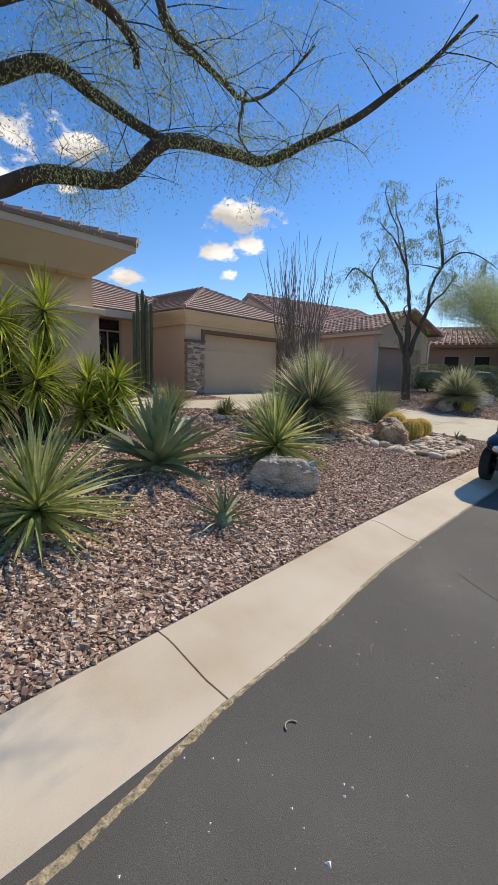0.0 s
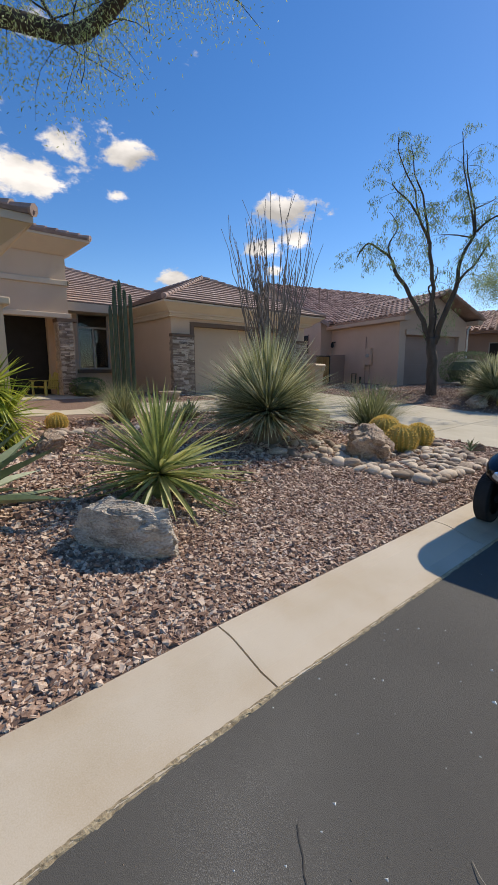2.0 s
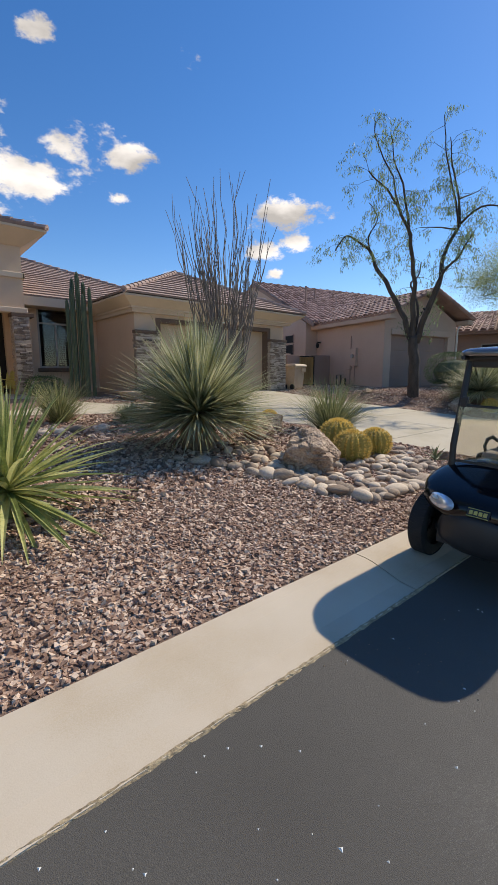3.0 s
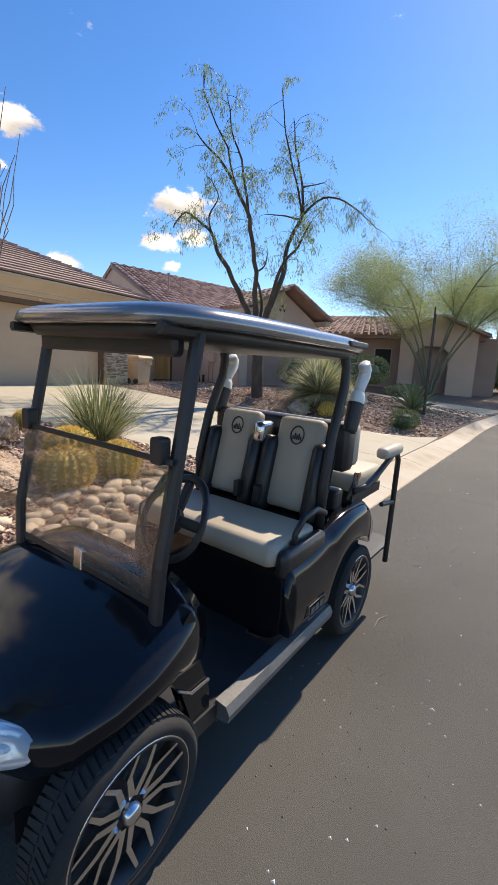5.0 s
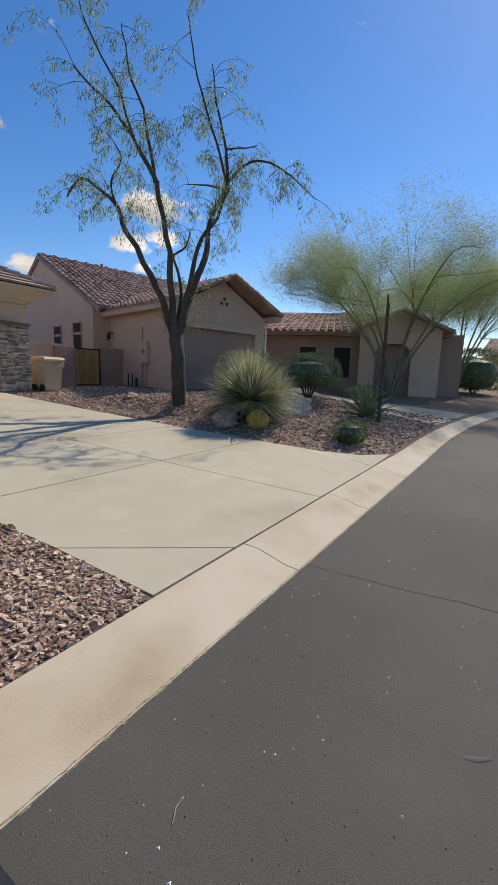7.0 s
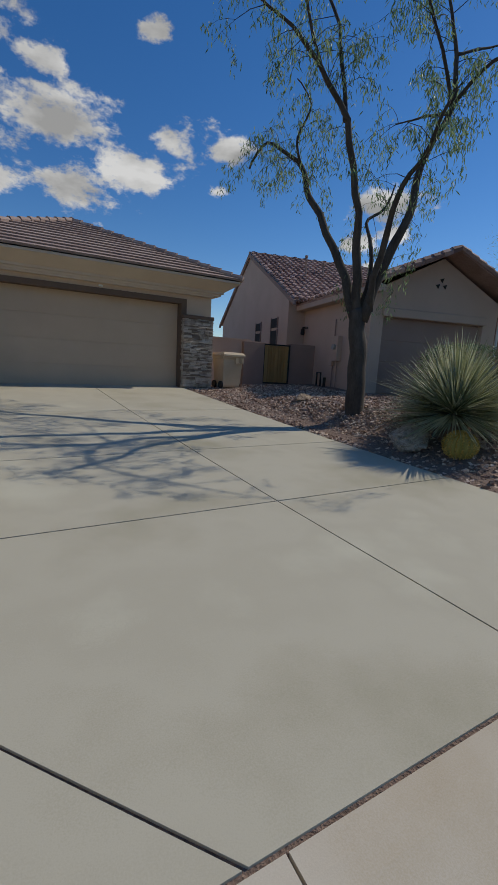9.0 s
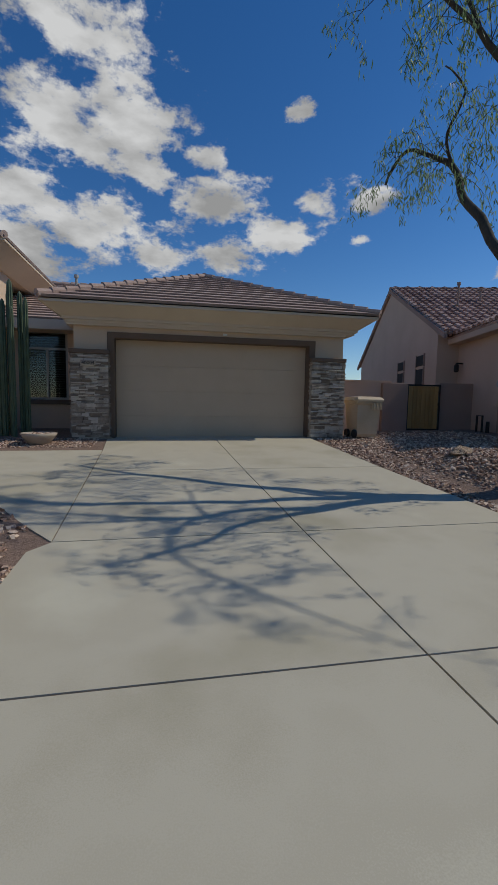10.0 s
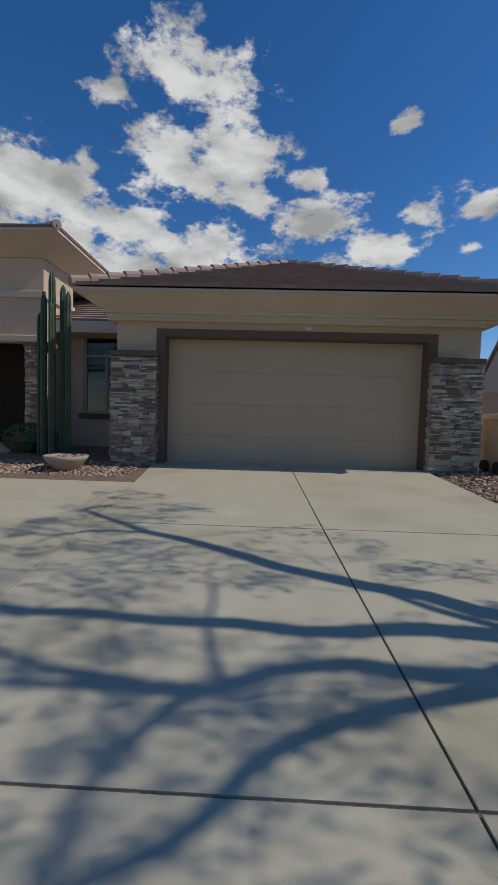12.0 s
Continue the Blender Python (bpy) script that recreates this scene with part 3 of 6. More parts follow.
# window wall between garage and entry
wall(house, 8.2, 9.05, 14.2, 14.45, .3, 3.9)
wall(house, 6.0, 7.0, 14.2, 14.45, .3, 3.9)
wall(house, 7.0, 8.2, 14.2, 14.45, .3, 1.72)
wall(house, 7.0, 8.2, 14.2, 14.45, 3.78, 3.9)
part("window_sill", Build().box(6.92, 8.28, 14.08, 14.22, 1.58, 1.72, None, .02), M_STUCCO_TRIM, house)
part("window_head", Build().box(6.92, 8.28, 14.12, 14.22, 3.76, 3.95, None, .02), M_STUCCO_LIGHT, house)
win = part("window", Build().box(7.07, 8.13, 14.25, 14.31, 3.22, 3.28), M_FRAME, house, "grey framed window with half-closed blinds")
for bar in ((7.0, 7.07, 14.24, 14.32, 1.72, 3.78), (8.13, 8.2, 14.24, 14.32, 1.72, 3.78), (7.07, 8.13, 14.24, 14.32, 1.72, 1.79), (7.07, 8.13, 14.24, 14.32, 3.71, 3.78), (7.57, 7.63, 14.25, 14.31, 1.79, 3.22)):
    part("frame_bar", Build().box(*bar), M_FRAME, win)
for xa, xb, za, zb in ((7.07, 7.57, 1.79, 3.22), (7.63, 8.13, 1.79, 3.22), (7.07, 8.13, 3.28, 3.71)):
    pn = part("pane", Build().box(xa, xb, 14.275, 14.283, za, zb), M_PANE, win)
    pn.visible_shadow = False
for i in range(26):
    z = 1.84 + i * .073
    part("blind_slat", Build().box(7.08, 8.12, 14.36, 14.40, z, z + .012, pose(0, 0, 0), 0), M_BLIND, win)
# Sheet coloured as the room's shade behind the blinds.
part("room_dark", Build().box(6.6, 8.6, 14.6, 14.7, 1.4, 4.0), M_INNER_SHADE, house)
# main body and its roof behind
wall(house, -4, 13, 14.8, 25, .3, 3.95)
MR = [(-5, 13.5, 4.0), (14.0, 13.5, 4.0), (14, 26, 4.0), (-5, 26, 4.0), (1.2, 19.8, 6.55), (7.9, 19.8, 6.55)]
roof_m = part("main_roof", Build().add(MR, [(0, 1, 5, 4), (1, 2, 5), (2, 3, 4, 5), (3, 0, 4)]), M_TILE, house, "hip roof of flat brown concrete tiles")
tile_roof(roof_m, MR[0], MR[1], MR[5], MR[4], 19)
tile_roof(roof_m, MR[1], MR[2], MR[5], MR[5], 19)
cap_row(roof_m, MR[1], MR[5], 24)
cap_row(roof_m, MR[4], MR[5], 18)
part("eave_board", Build().prism([(-5, 13.5), (14, 13.5), (14, 26), (-5, 26)], 3.72, 4.0), M_STUCCO_LIGHT, house)
for vx, vy, vz in ((7.6, 18.6, 6.0), (5.4, 17.5, 5.6), (3.4, 17.9, 5.7)):
    part("roof_vent", Build().tube([(vx, vy, vz), (vx, vy, vz + .55)], .05, 10).tube([(vx, vy, vz + .55), (vx, vy, vz + .66)], .085, 10), M_FRAME, house)
# entry tower
wall(house, 2.0, 6.43, 13.25, 13.5, 3.55, 5.45)
wall(house, 6.18, 6.43, 13.5, 14.8, .3, 5.45)
wall(house, 2.0, 3.4, 13.25, 13.5, .3, 3.55)
part("band", Build().box(2.0, 6.5, 13.18, 13.26, 4.45, 4.62, None, .02).box(6.42, 6.5, 13.18, 14.8, 4.45, 4.62, None, .02), M_STUCCO_LIGHT, house)
part("lintel", Build().box(3.3, 6.5, 13.16, 13.5, 3.40, 3.56, None, .02), M_STUCCO_LIGHT, house)
# Sheet painted as the shade deep inside the entry opening.
part("entry_dark", Build().box(3.4, 6.18, 14.7, 14.8, .5, 3.6), M_INNER_SHADE, house)
part("porch_floor", Build().box(3.2, 6.6, 13.2, 14.8, .5, .80), M_CONC, house)
pier = part("stone_pier", Build().box(6.0, 6.66, 13.1, 13.6, 3.28, 3.40, None, .015), M_STUCCO_TRIM, house, "grey brown stacked ledge stone pier")
ledge_column(pier, 6.05, 6.5, 13.14, 13.55, .6, 3.28, 8)
TX0, TX1, TY0, TY1, TZ = .9, 7.09, 12.6, 18.5, 5.85
part("soffit", frustum(TX0, TX1, TY0, TY1, 5.40, .6, 5.78, .05), M_STUCCO_LIGHT, house)
part("fascia", Build().prism([(TX0 + .02, TY0 + .02), (TX1 - .02, TY0 + .02), (TX1 - .02, TY1), (TX0 + .02, TY1)], 5.78, 5.85), M_STUCCO_LIGHT, house)
TP = ((TX0 + TX1) / 2, TY0 + 3.2, 6.95)
roof_t = part("tower_roof", Build().add([(TX0, TY0, TZ), (TX1, TY0, TZ), (TX1, TY1, TZ), (TX0, TY1, TZ), TP], [(0, 1, 4), (1, 2, 4), (2, 3, 4), (3, 0, 4)]), M_TILE, house)
tile_roof(roof_t, (TX0, TY0, TZ), (TX1, TY0, TZ), TP, TP, 10)
tile_roof(roof_t, (TX1, TY0, TZ), (TX1, TY1, TZ), TP, TP, 10)
cap_row(roof_t, (TX1, TY0, TZ + .03), TP, 12)
# wing towards the street
wall(house, -7, 3.05, 6.38, 6.6, 2.8, 3.75)
wall(house, 2.85, 3.05, 6.6, 13.2, 2.8, 3.75)
wall(house, -7, 3.12, 6.3, 6.6, .2, 2.74)
wall(house, 2.85, 3.12, 6.6, 13.2, .2, 2.74)
part("band", Build().box(-7, 3.22, 6.2, 6.62, 2.74, 2.86, None, .02).box(2.8, 3.22, 6.6, 13, 2.74, 2.86, None, .02), M_STUCCO_LIGHT, house)
WX0, WX1, WY0, WY1, WZ = -8, 3.5, 5.42, 14, 3.98
part("soffit", frustum(WX0, WX1, WY0, WY1, 3.42, .58, 3.86, .05), M_STUCCO_LIGHT, house)
part("fascia", Build().prism([(WX0 + .02, WY0 + .02), (WX1 - .02, WY0 + .02), (WX1 - .02, WY1), (WX0 + .02, WY1)], 3.86, 3.98), M_STUCCO_LIGHT, house)
WP, WQ = (-.3, 9.75, 5.4), (-3.5, 9.75, 5.4)
roof_w = part("wing_roof", Build().add([(WX0, WY0, WZ), (WX1, WY0, WZ), (WX1, WY1, WZ), (WX0, WY1, WZ), WP, WQ], [(0, 1, 4, 5), (1, 2, 4), (2, 3, 5, 4), (3, 0, 5)]), M_TILE, house)
tile_roof(roof_w, (WX0, WY0, WZ), (WX1, WY0, WZ), WP, WQ, 13)
tile_roof(roof_w, (WX1, WY0, WZ), (WX1, WY1, WZ), WP, WP, 13)
cap_row(roof_w, (WX1, WY0, WZ + .03), WP, 16)
# low stone facing at the foot of the wing
part("stone_base", Build().box(2.2, 3.2, 6.12, 6.3, .2, .75, None, .02), M_LEDGE, house)


def barrel_roof(parent, A, B_, C, D, cols, rows, name="barrel_tiles"):
    """Half-barrel tiles in overlapping rows on a roof plane; eave A to B_, top D to C."""
    A, B_, C, D = (Vector(p) for p in (A, B_, C, D))
    nrm = (B_ - A).cross(D - A).normalized()
    if nrm.z < 0:
        nrm = -nrm
    part("roof_deck", Build().add([A - nrm * .06, B_ - nrm * .06, C - nrm * .06, D - nrm * .06, A, B_, C, D], [(3, 2, 1, 0), (4, 5, 6, 7), (0, 1, 5, 4), (1, 2, 6, 5), (2, 3, 7, 6), (3, 0, 4, 7)]), M_TILE_S, parent)
    bld = Build()
    wide = (B_ - A).length / cols
    across = (B_ - A).normalized()
    for r in range(rows):
        t0, t1 = r / rows, min(1, (r + 1.2) / rows)
        for c in range(cols):
            u = (c + .5) / cols
            lo, hi = A.lerp(B_, u).lerp(D.lerp(C, u), t0), A.lerp(B_, u).lerp(D.lerp(C, u), t1)
            vs = []
            for p, rr, up in ((lo, wide * .40, .055), (hi, wide * .34, .02)):
                for k in range(5):
                    a = math.pi * k / 4
                    vs.append(p + across * math.cos(a) * rr + nrm * (math.sin(a) * rr * .75 + up - .02))
            bld.add(vs, [(k, k + 1, k + 6, k + 5) for k in range(4)] + [(0, 4, 3, 2, 1)])
    return tagged(part(name, bld, M_TILE_S, parent), kind="stuff")


# neighbour's house, turned a little to the street
H2 = pose(19.9, 9.45, 0, 0, 0, -13) @ Matrix.Scale(1.08, 4)
house2 = thing("house", m=H2, label="pinkish tan stucco house with barrel tile gable roof", category="house")
wall(house2, .35, .6, .45, 5.2, .3, 3.72, M_STUCCO_N)
wall(house2, 4.55, 4.8, .45, 8, .3, 3.72, M_STUCCO_N)
face = Build().extrude([(.35, .3), (.75, .3), (.75, 3.05), (4.3, 3.05), (4.3, .3), (4.8, .3), (4.8, 3.72), (2.575, 4.82), (.35, 3.72)], Matrix.Translation((0, .2, 0)), .25)
part("gable_wall", face, M_STUCCO_N, house2)
part("garage_trim", Build().box(.7, 4.35, .12, .2, 3.05, 3.3, None, .03), M_STUCCO_N, house2)
nd = part("garage_door", Build().box(.75, 4.3, .38, .45, .5, 3.05), M_STUCCO_ND, house2, "brown garage door, closed")
for i in range(4):
    part("door_panel", Build().box(.77, 4.28, .36, .38, .55 + i * .62, 1.15 + i * .62, None, .006), M_STUCCO_ND, nd)
for gx, gz in ((2.45, 4.05), (2.7, 4.05), (2.575, 4.22)):
    # The shade in the vent holes is put into their colour.
    part("gable_vent", Build().tube([(gx, .17, gz), (gx, .21, gz)], .075, 3), M_INNER_SHADE, house2)
r2 = part("garage_roof", Build().box(2.52, 2.63, -.45, 8, 4.90, 4.98), M_TILE_S, house2, "red brown barrel tile gable roof")
barrel_roof(r2, (-.05, 7.5, 3.82), (-.05, -.42, 3.82), (2.575, -.42, 4.95), (2.575, 7.5, 4.95), 26, 8)
barrel_roof(r2, (5.2, -.42, 3.82), (5.2, 7.5, 3.82), (2.575, 7.5, 4.95), (2.575, -.42, 4.95), 26, 8)
b = Build()
for i in range(9):
    for sx in (-1, 1):
        t0, t1 = i / 9, (i + 1.1) / 9
        b.tube([(2.575 + sx * 2.65 * (1 - t0), -.40, 3.86 + 1.13 * t0), (2.575 + sx * 2.65 * (1 - t1), -.40, 3.84 + 1.13 * t1)], [.10, .08], 6)
part("verge_tiles", b, M_TILE_S, r2)
part("eave_board", Build().box(-.02, .35, -.4, 5.0, 3.60, 3.80, None, .02).box(4.8, 5.15, -.4, 8, 3.60, 3.80, None, .02), M_STUCCO_N, house2)
part("downspout", Build().tube([(4.95, .1, 3.62), (4.86, .16, 3.4), (4.86, .16, .8)], .04, 8), M_WHITE, house2, "white downspout at the corner")
# taller main block with a gable end
gab = Build().extrude([(4.9, .3), (16.2, .3), (16.2, 3.95), (10.55, 6.72), (4.9, 3.95)], Matrix.Translation((-.1, 0, 0)) @ Matrix.Rotation(math.pi / 2, 4, "Z"), .25)
part("gable_wall", gab, M_STUCCO_N, house2)
wall(house2, -.1, 10, 4.9, 5.15, .3, 3.95, M_STUCCO_N)
r3 = part("main_roof", Build().box(-.45, 10.5, 10.48, 10.62, 6.84, 6.95), M_TILE_S, house2, "red brown barrel tile gable roof")
barrel_roof(r3, (-.45, 4.3, 3.92), (10.5, 4.3, 3.92), (10.5, 10.55, 6.9), (-.45, 10.55, 6.9), 38, 17)
barrel_roof(r3, (10.5, 16.8, 3.92), (-.45, 16.8, 3.92), (-.45, 10.55, 6.9), (10.5, 10.55, 6.9), 20, 8)
b = Build().extrude([(4.2, 3.72), (10.55, 6.68), (16.9, 3.72), (16.9, 3.90), (10.55, 6.86), (4.2, 3.90)], Matrix.Translation((-.35, 0, 0)) @ Matrix.Rotation(math.pi / 2, 4, "Z"), .1)
part("barge_board", b, M_STUCCO_ND, house2)
for ya, za, zb in ((6.0, 3.05, 3.42), (6.0, 2.1, 2.93), (8.2, 3.05, 3.38), (8.2, 2.2, 2.93)):
    # Opaque fill painted as the unlit room behind the window.
    wv = part("window", Build().box(-.38, -.34, ya, ya + .75, za, zb), M_INNER_SHADE, house2)
    for yb in (ya - .04, ya + .75):
        part("frame_bar", Build().box(-.40, -.34, yb, yb + .04, za - .04, zb + .04), M_STUCCO_ND, wv)
for vx, vy in ((2.4, 8.0), (4.2, 8.6), (1.2, 7.2)):
    part("roof_vent", Build().tube([(vx, vy, 5.4), (vx, vy, 6.15)], .045, 8).tube([(vx, vy, 6.15), (vx, vy, 6.25)], .07, 8), M_STUCCO_ND, house2)
lamp = part("wall_lamp", Build().box(.14, .35, 4.55, 4.6, 2.95, 3.0).lathe([(.02, .06), (.07, .02), (.08, -.16), (.04, -.2)], 10, Matrix.Translation((.16, 4.58, 2.9))), M_IRON, house2, "dark iron wall lantern")
part("conduit", Build().tube([(.30, 2.2, 3.1), (.30, 2.2, .9)], .02, 8).tube([(.30, 1.9, 2.4), (.30, 1.9, .9)], .015, 8), M_STUCCO_ND, house2)
part("meter_box", Build().box(.18, .35, 1.75, 2.1, 1.75, 2.55, None, .02).box(.22, .35, 2.15, 2.35, 1.6, 1.95, None, .02), M_STUCCO_N, house2, "painted electric meter box")
part("meter_dial", Build().tube([(.10, 1.92, 2.2), (.19, 1.92, 2.2)], .085, 14), M_FRAME, house2)
part("irrigation_valve", Build().tube([(.1, 2.6, .8), (.1, 2.6, 1.35), (.1, 2.9, 1.35), (.1, 2.9, .8)], .03, 8).tube([(.1, 2.3, .8), (.1, 2.3, 1.2)], .05, 8), M_IRON, house2)

# side-yard walls and gate
def gz(x, y):
    return lot_z(x, y)


yard_wall = thing("yard_wall", label="tan stucco block wall beside the gate", category="wall", kind="structure")
part("wall_run", Build().box(15.8, 18.9, 13.6, 13.8, .4, 2.46).box(15.8, 18.4, 13.57, 13.83, 2.46, 2.51), M_STUCCO_N, yard_wall)
part("wall_pier", Build().box(18.05, 18.92, 13.45, 13.75, .4, 2.42), M_STUCCO_ND, yard_wall)
m2 = Matrix.Translation((20.15, 13.7, 0)) @ Matrix.Rotation(radians(-13), 4, "Z")
part("wall_run", Build().box(0, 1.75, -.12, .12, .4, 2.48, m2), M_STUCCO_ND, yard_wall)
gate = thing("side_gate", (18.97, 13.6, .90), -4, label="closed iron side gate with honey-coloured cedar slats", category="gate")
part("gate_frame", Build().box(0, .05, -.03, .03, .03, 1.52).box(1.10, 1.15, -.03, .03, .03, 1.52).box(.05, 1.10, -.025, .025, 1.47, 1.52).box(.05, 1.10, -.025, .025, .03, .08), M_IRON, gate)
for i in range(7):
    part("slat", Build().box(.06 + i * .148, .06 + i * .148 + .135, -.012, .012, .085, 1.465, None, 0), M_WOOD, gate)
part("latch", Build().box(1.06, 1.12, -.06, -.03, .85, .95, None, .008), M_IRON, gate)

# third house beyond, behind the trees
house3 = thing("house", m=pose(30.0, 10.2, 0, 0, 0, -68), label="brown stucco house with barrel tile roof behind the trees", category="house")
wall(house3, -4, 9.6, 0, .3, .4, 4.0, M_STUCCO_ND)
part("gable_wall", Build().extrude([(4.2, .4), (5.0, .4), (5.0, 3.0), (5.4, 3.4), (6.4, 3.4), (6.8, 3.0), (6.8, .4), (8.2, .4), (8.2, 4.1), (6.2, 5.0), (4.2, 4.1)], Matrix.Translation((0, -1.2, 0)), .25), M_STUCCO_N, house3)
# Sheet in the darker stucco stands for shade inside the arched entry.
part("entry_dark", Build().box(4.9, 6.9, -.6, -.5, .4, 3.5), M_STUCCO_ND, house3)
for wx in (1.0, 2.9):
    wv = part("window", Build().box(wx, wx + .9, -.05, 0, 3.24, 3.3), M_FRAME, house3)
    for xf in (wx - .06, wx + .9):
        part("frame_bar", Build().box(xf, xf + .06, -.05, 0, 1.6, 3.3), M_FRAME, wv)
    # The pane is opaque; its colour holds the shade of the room.
    part("pane", Build().box(wx, wx + .9, -.03, -.01, 1.6, 3.24), M_INNER_SHADE, wv)
r5 = part("roof", Build().box(-3, 7.6, 5.4, 5.6, 5.75, 5.82), M_TILE_S, house3, "red brown barrel tile roof")
barrel_roof(r5, (-5, -.8, 4.0), (9, -.8, 4.0), (7.6, 5.5, 5.8), (-3, 5.5, 5.8), 34, 13)
barrel_roof(r5, (3.7, -1.6, 4.0), (3.7, 2, 4.0), (6.2, 2, 5.05), (6.2, -1.6, 5.05), 10, 6)
barrel_roof(r5, (8.7, 2, 4.0), (8.7, -1.6, 4.0), (6.2, -1.6, 5.05), (6.2, 2, 5.05), 10, 6)
part("eave_board", Build().box(-4.8, 8.8, -.7, 0, 3.82, 3.96), M_STUCCO_ND, house3)
house4 = thing("house", m=pose(62, -6, 0, 0, 0, -75), label="distant tan stucco house with tiled roof", category="house")
wall(house4, -8, 10, 0, 8, .4, 4.3, M_STUCCO)
r6 = part("roof", Build().box(-8, 10, 3.9, 4.1, 6.4, 6.5), M_TILE_S, house4)
barrel_roof(r6, (-9, -.8, 4.3), (11, -.8, 4.3), (9, 4, 6.4), (-7, 4, 6.4), 40, 9)
# One flat box whose colour stands for the unlit room.
part("window", Build().box(0, 1.6, -.04, 0, 1.8, 3.3), M_INNER_SHADE, house4)


# ---- plants ----
def blade(length, width, curve=.25, fold=.25, seg=5, belly=.35, thick=0.0):
    """A pointed leaf along +x, bending down by curve, folded along its midrib."""
    bld = Build()
    vs = []
    for i in range(seg + 1):
        t = i / seg
        w = width / 2 * (min(1, .55 + t / belly * .45) if t < belly else max(.0, 1 - (t - belly) / (1 - belly)) ** .8)
        if i == seg:
            w = width * .01
        x, z = length * t, -curve * length * t * t
        vs += [(x, -w, z + w * fold * 2), (x, 0, z), (x, w, z + w * fold * 2)]
    fs = []
    for i in range(seg):
        for k in (0, 1):
            fs.append((i * 3 + k, i * 3 + k + 1, i * 3 + k + 4, i * 3 + k + 3))
    if thick:
        under = [(x, y * .8, z - thick * (1 - i // 3 / (seg + .3))) for i, (x, y, z) in enumerate(vs)]
        o = len(vs)
        vs += under
        fs += [tuple(j + o for j in reversed(q)) for q in fs[:]]
        fs += [(i * 3, (i + 1) * 3, (i + 1) * 3 + o, i * 3 + o) for i in range(seg)] + [((i + 1) * 3 + 2, i * 3 + 2, i * 3 + 2 + o, (i + 1) * 3 + 2 + o) for i in range(seg)]
    return bld.add(vs, fs)


def rosette_matrices(n, seed, low=-8, high=88, scatter=6, z0=0.0):
    rg = random.Random(seed)
    out = []
    for i in range(n):
        f = i / max(1, n - 1)
        el = low + (high - low) * f ** 1.05 + rg.uniform(-scatter, scatter)
        az = i * 137.508 + rg.uniform(-12, 12)
        s = rg.uniform(.82, 1.08) * (1 - .12 * f)
        out.append(pose(0, 0, z0 + .06 * f, 0, 0, az) @ Matrix.Rotation(radians(-el), 4, "Y") @ pose(.015, 0, 0, rg.uniform(-20, 20)) @ Matrix.Scale(s, 4))
    return out


def rosette_plant(name, x, y, n, leaf, mat, seed, label, category, low=-8, high=88, size=1.0, z0=.05, leaf_name="leaf"):
    """A plant whose stiff leaves are each a part."""
    base = thing(name, (x, y, lot_z(x, y) - .02), 0, label, category)
    meshes = [bl.mesh(leaf_name, mat) for bl in leaf]
    rg = random.Random(seed)
    for m in rosette_matrices(n, seed, low, high, z0=z0):
        part(leaf_name, rg.choice(meshes), None, base, m=m @ Matrix.Scale(size, 4))
    part("crown", Build().lathe([(.02, -.05), (.09 * size, .0), (.10 * size, .06), (.05 * size, .14), (.005, .17)], 10), mat, base)
    return base


def merged_rosette(bld, m0, n, seed, length, width, low, high, curve=.2, jitter=.15, seg=4, fold=.2):
    rg = random.Random(seed)
    for m in rosette_matrices(n, seed, low, high, 9):
        bl = blade(length * rg.uniform(1 - jitter, 1 + jitter), width, curve * rg.uniform(.4, 1.6), fold, seg)
        bld.add([m0 @ m @ Vector(p) for p in bl.v], bl.f)


AG = [blade(1.0, .155, c, .30, 6, .4, .02) for c in (-.05, .05, .12)]
rosette_plant("agave", 1.92, 2.88, 46, AG, M_AGAVE, 3, "large blue-green agave with broad stiff leaves in gravel", "agave", 2, 84, 1.04, .10)
YU = [blade(1.0, .06, c, .35, 5, .3) for c in (.02, .12, .25)]
rosette_plant("yucca", .22, 2.17, 150, YU, M_YUCCA, 5, "pale-edged green yucca rosette with narrow stiff leaves", "yucca", -22, 88, .98, .16)
rosette_plant("yucca", 3.66, 2.42, 170, YU, M_YUCCA, 8, "yellow-green yucca rosette beside a grey boulder", "yucca", -25, 88, 1.0, .22)
AL = [blade(.48, .045, c, .4, 5, .3, .008) for c in (.05, .2)]
rosette_plant("aloe", 1.65, 1.39, 20, AL, M_AGAVE, 12, "small thin grey-green aloe with dry tips in gravel", "aloe", 5, 84, 1.0, .03)
rosette_plant("agave", 20.0, 2.15, 34, AG, M_AGAVE, 14, "grey-green agave beside the dark post", "agave", 0, 85, 1.05, .06)
rosette_plant("agave", 6.7, 6.6, 22, AG, M_AGAVE, 17, "small grey-green agave near the paving", "agave", 5, 80, .5, .03)
rosette_plant("agave", 9.2, 1.6, 16, AG, M_AGAVE, 19, "small pale agave at the driveway's edge", "agave", 10, 80, .22, .02)


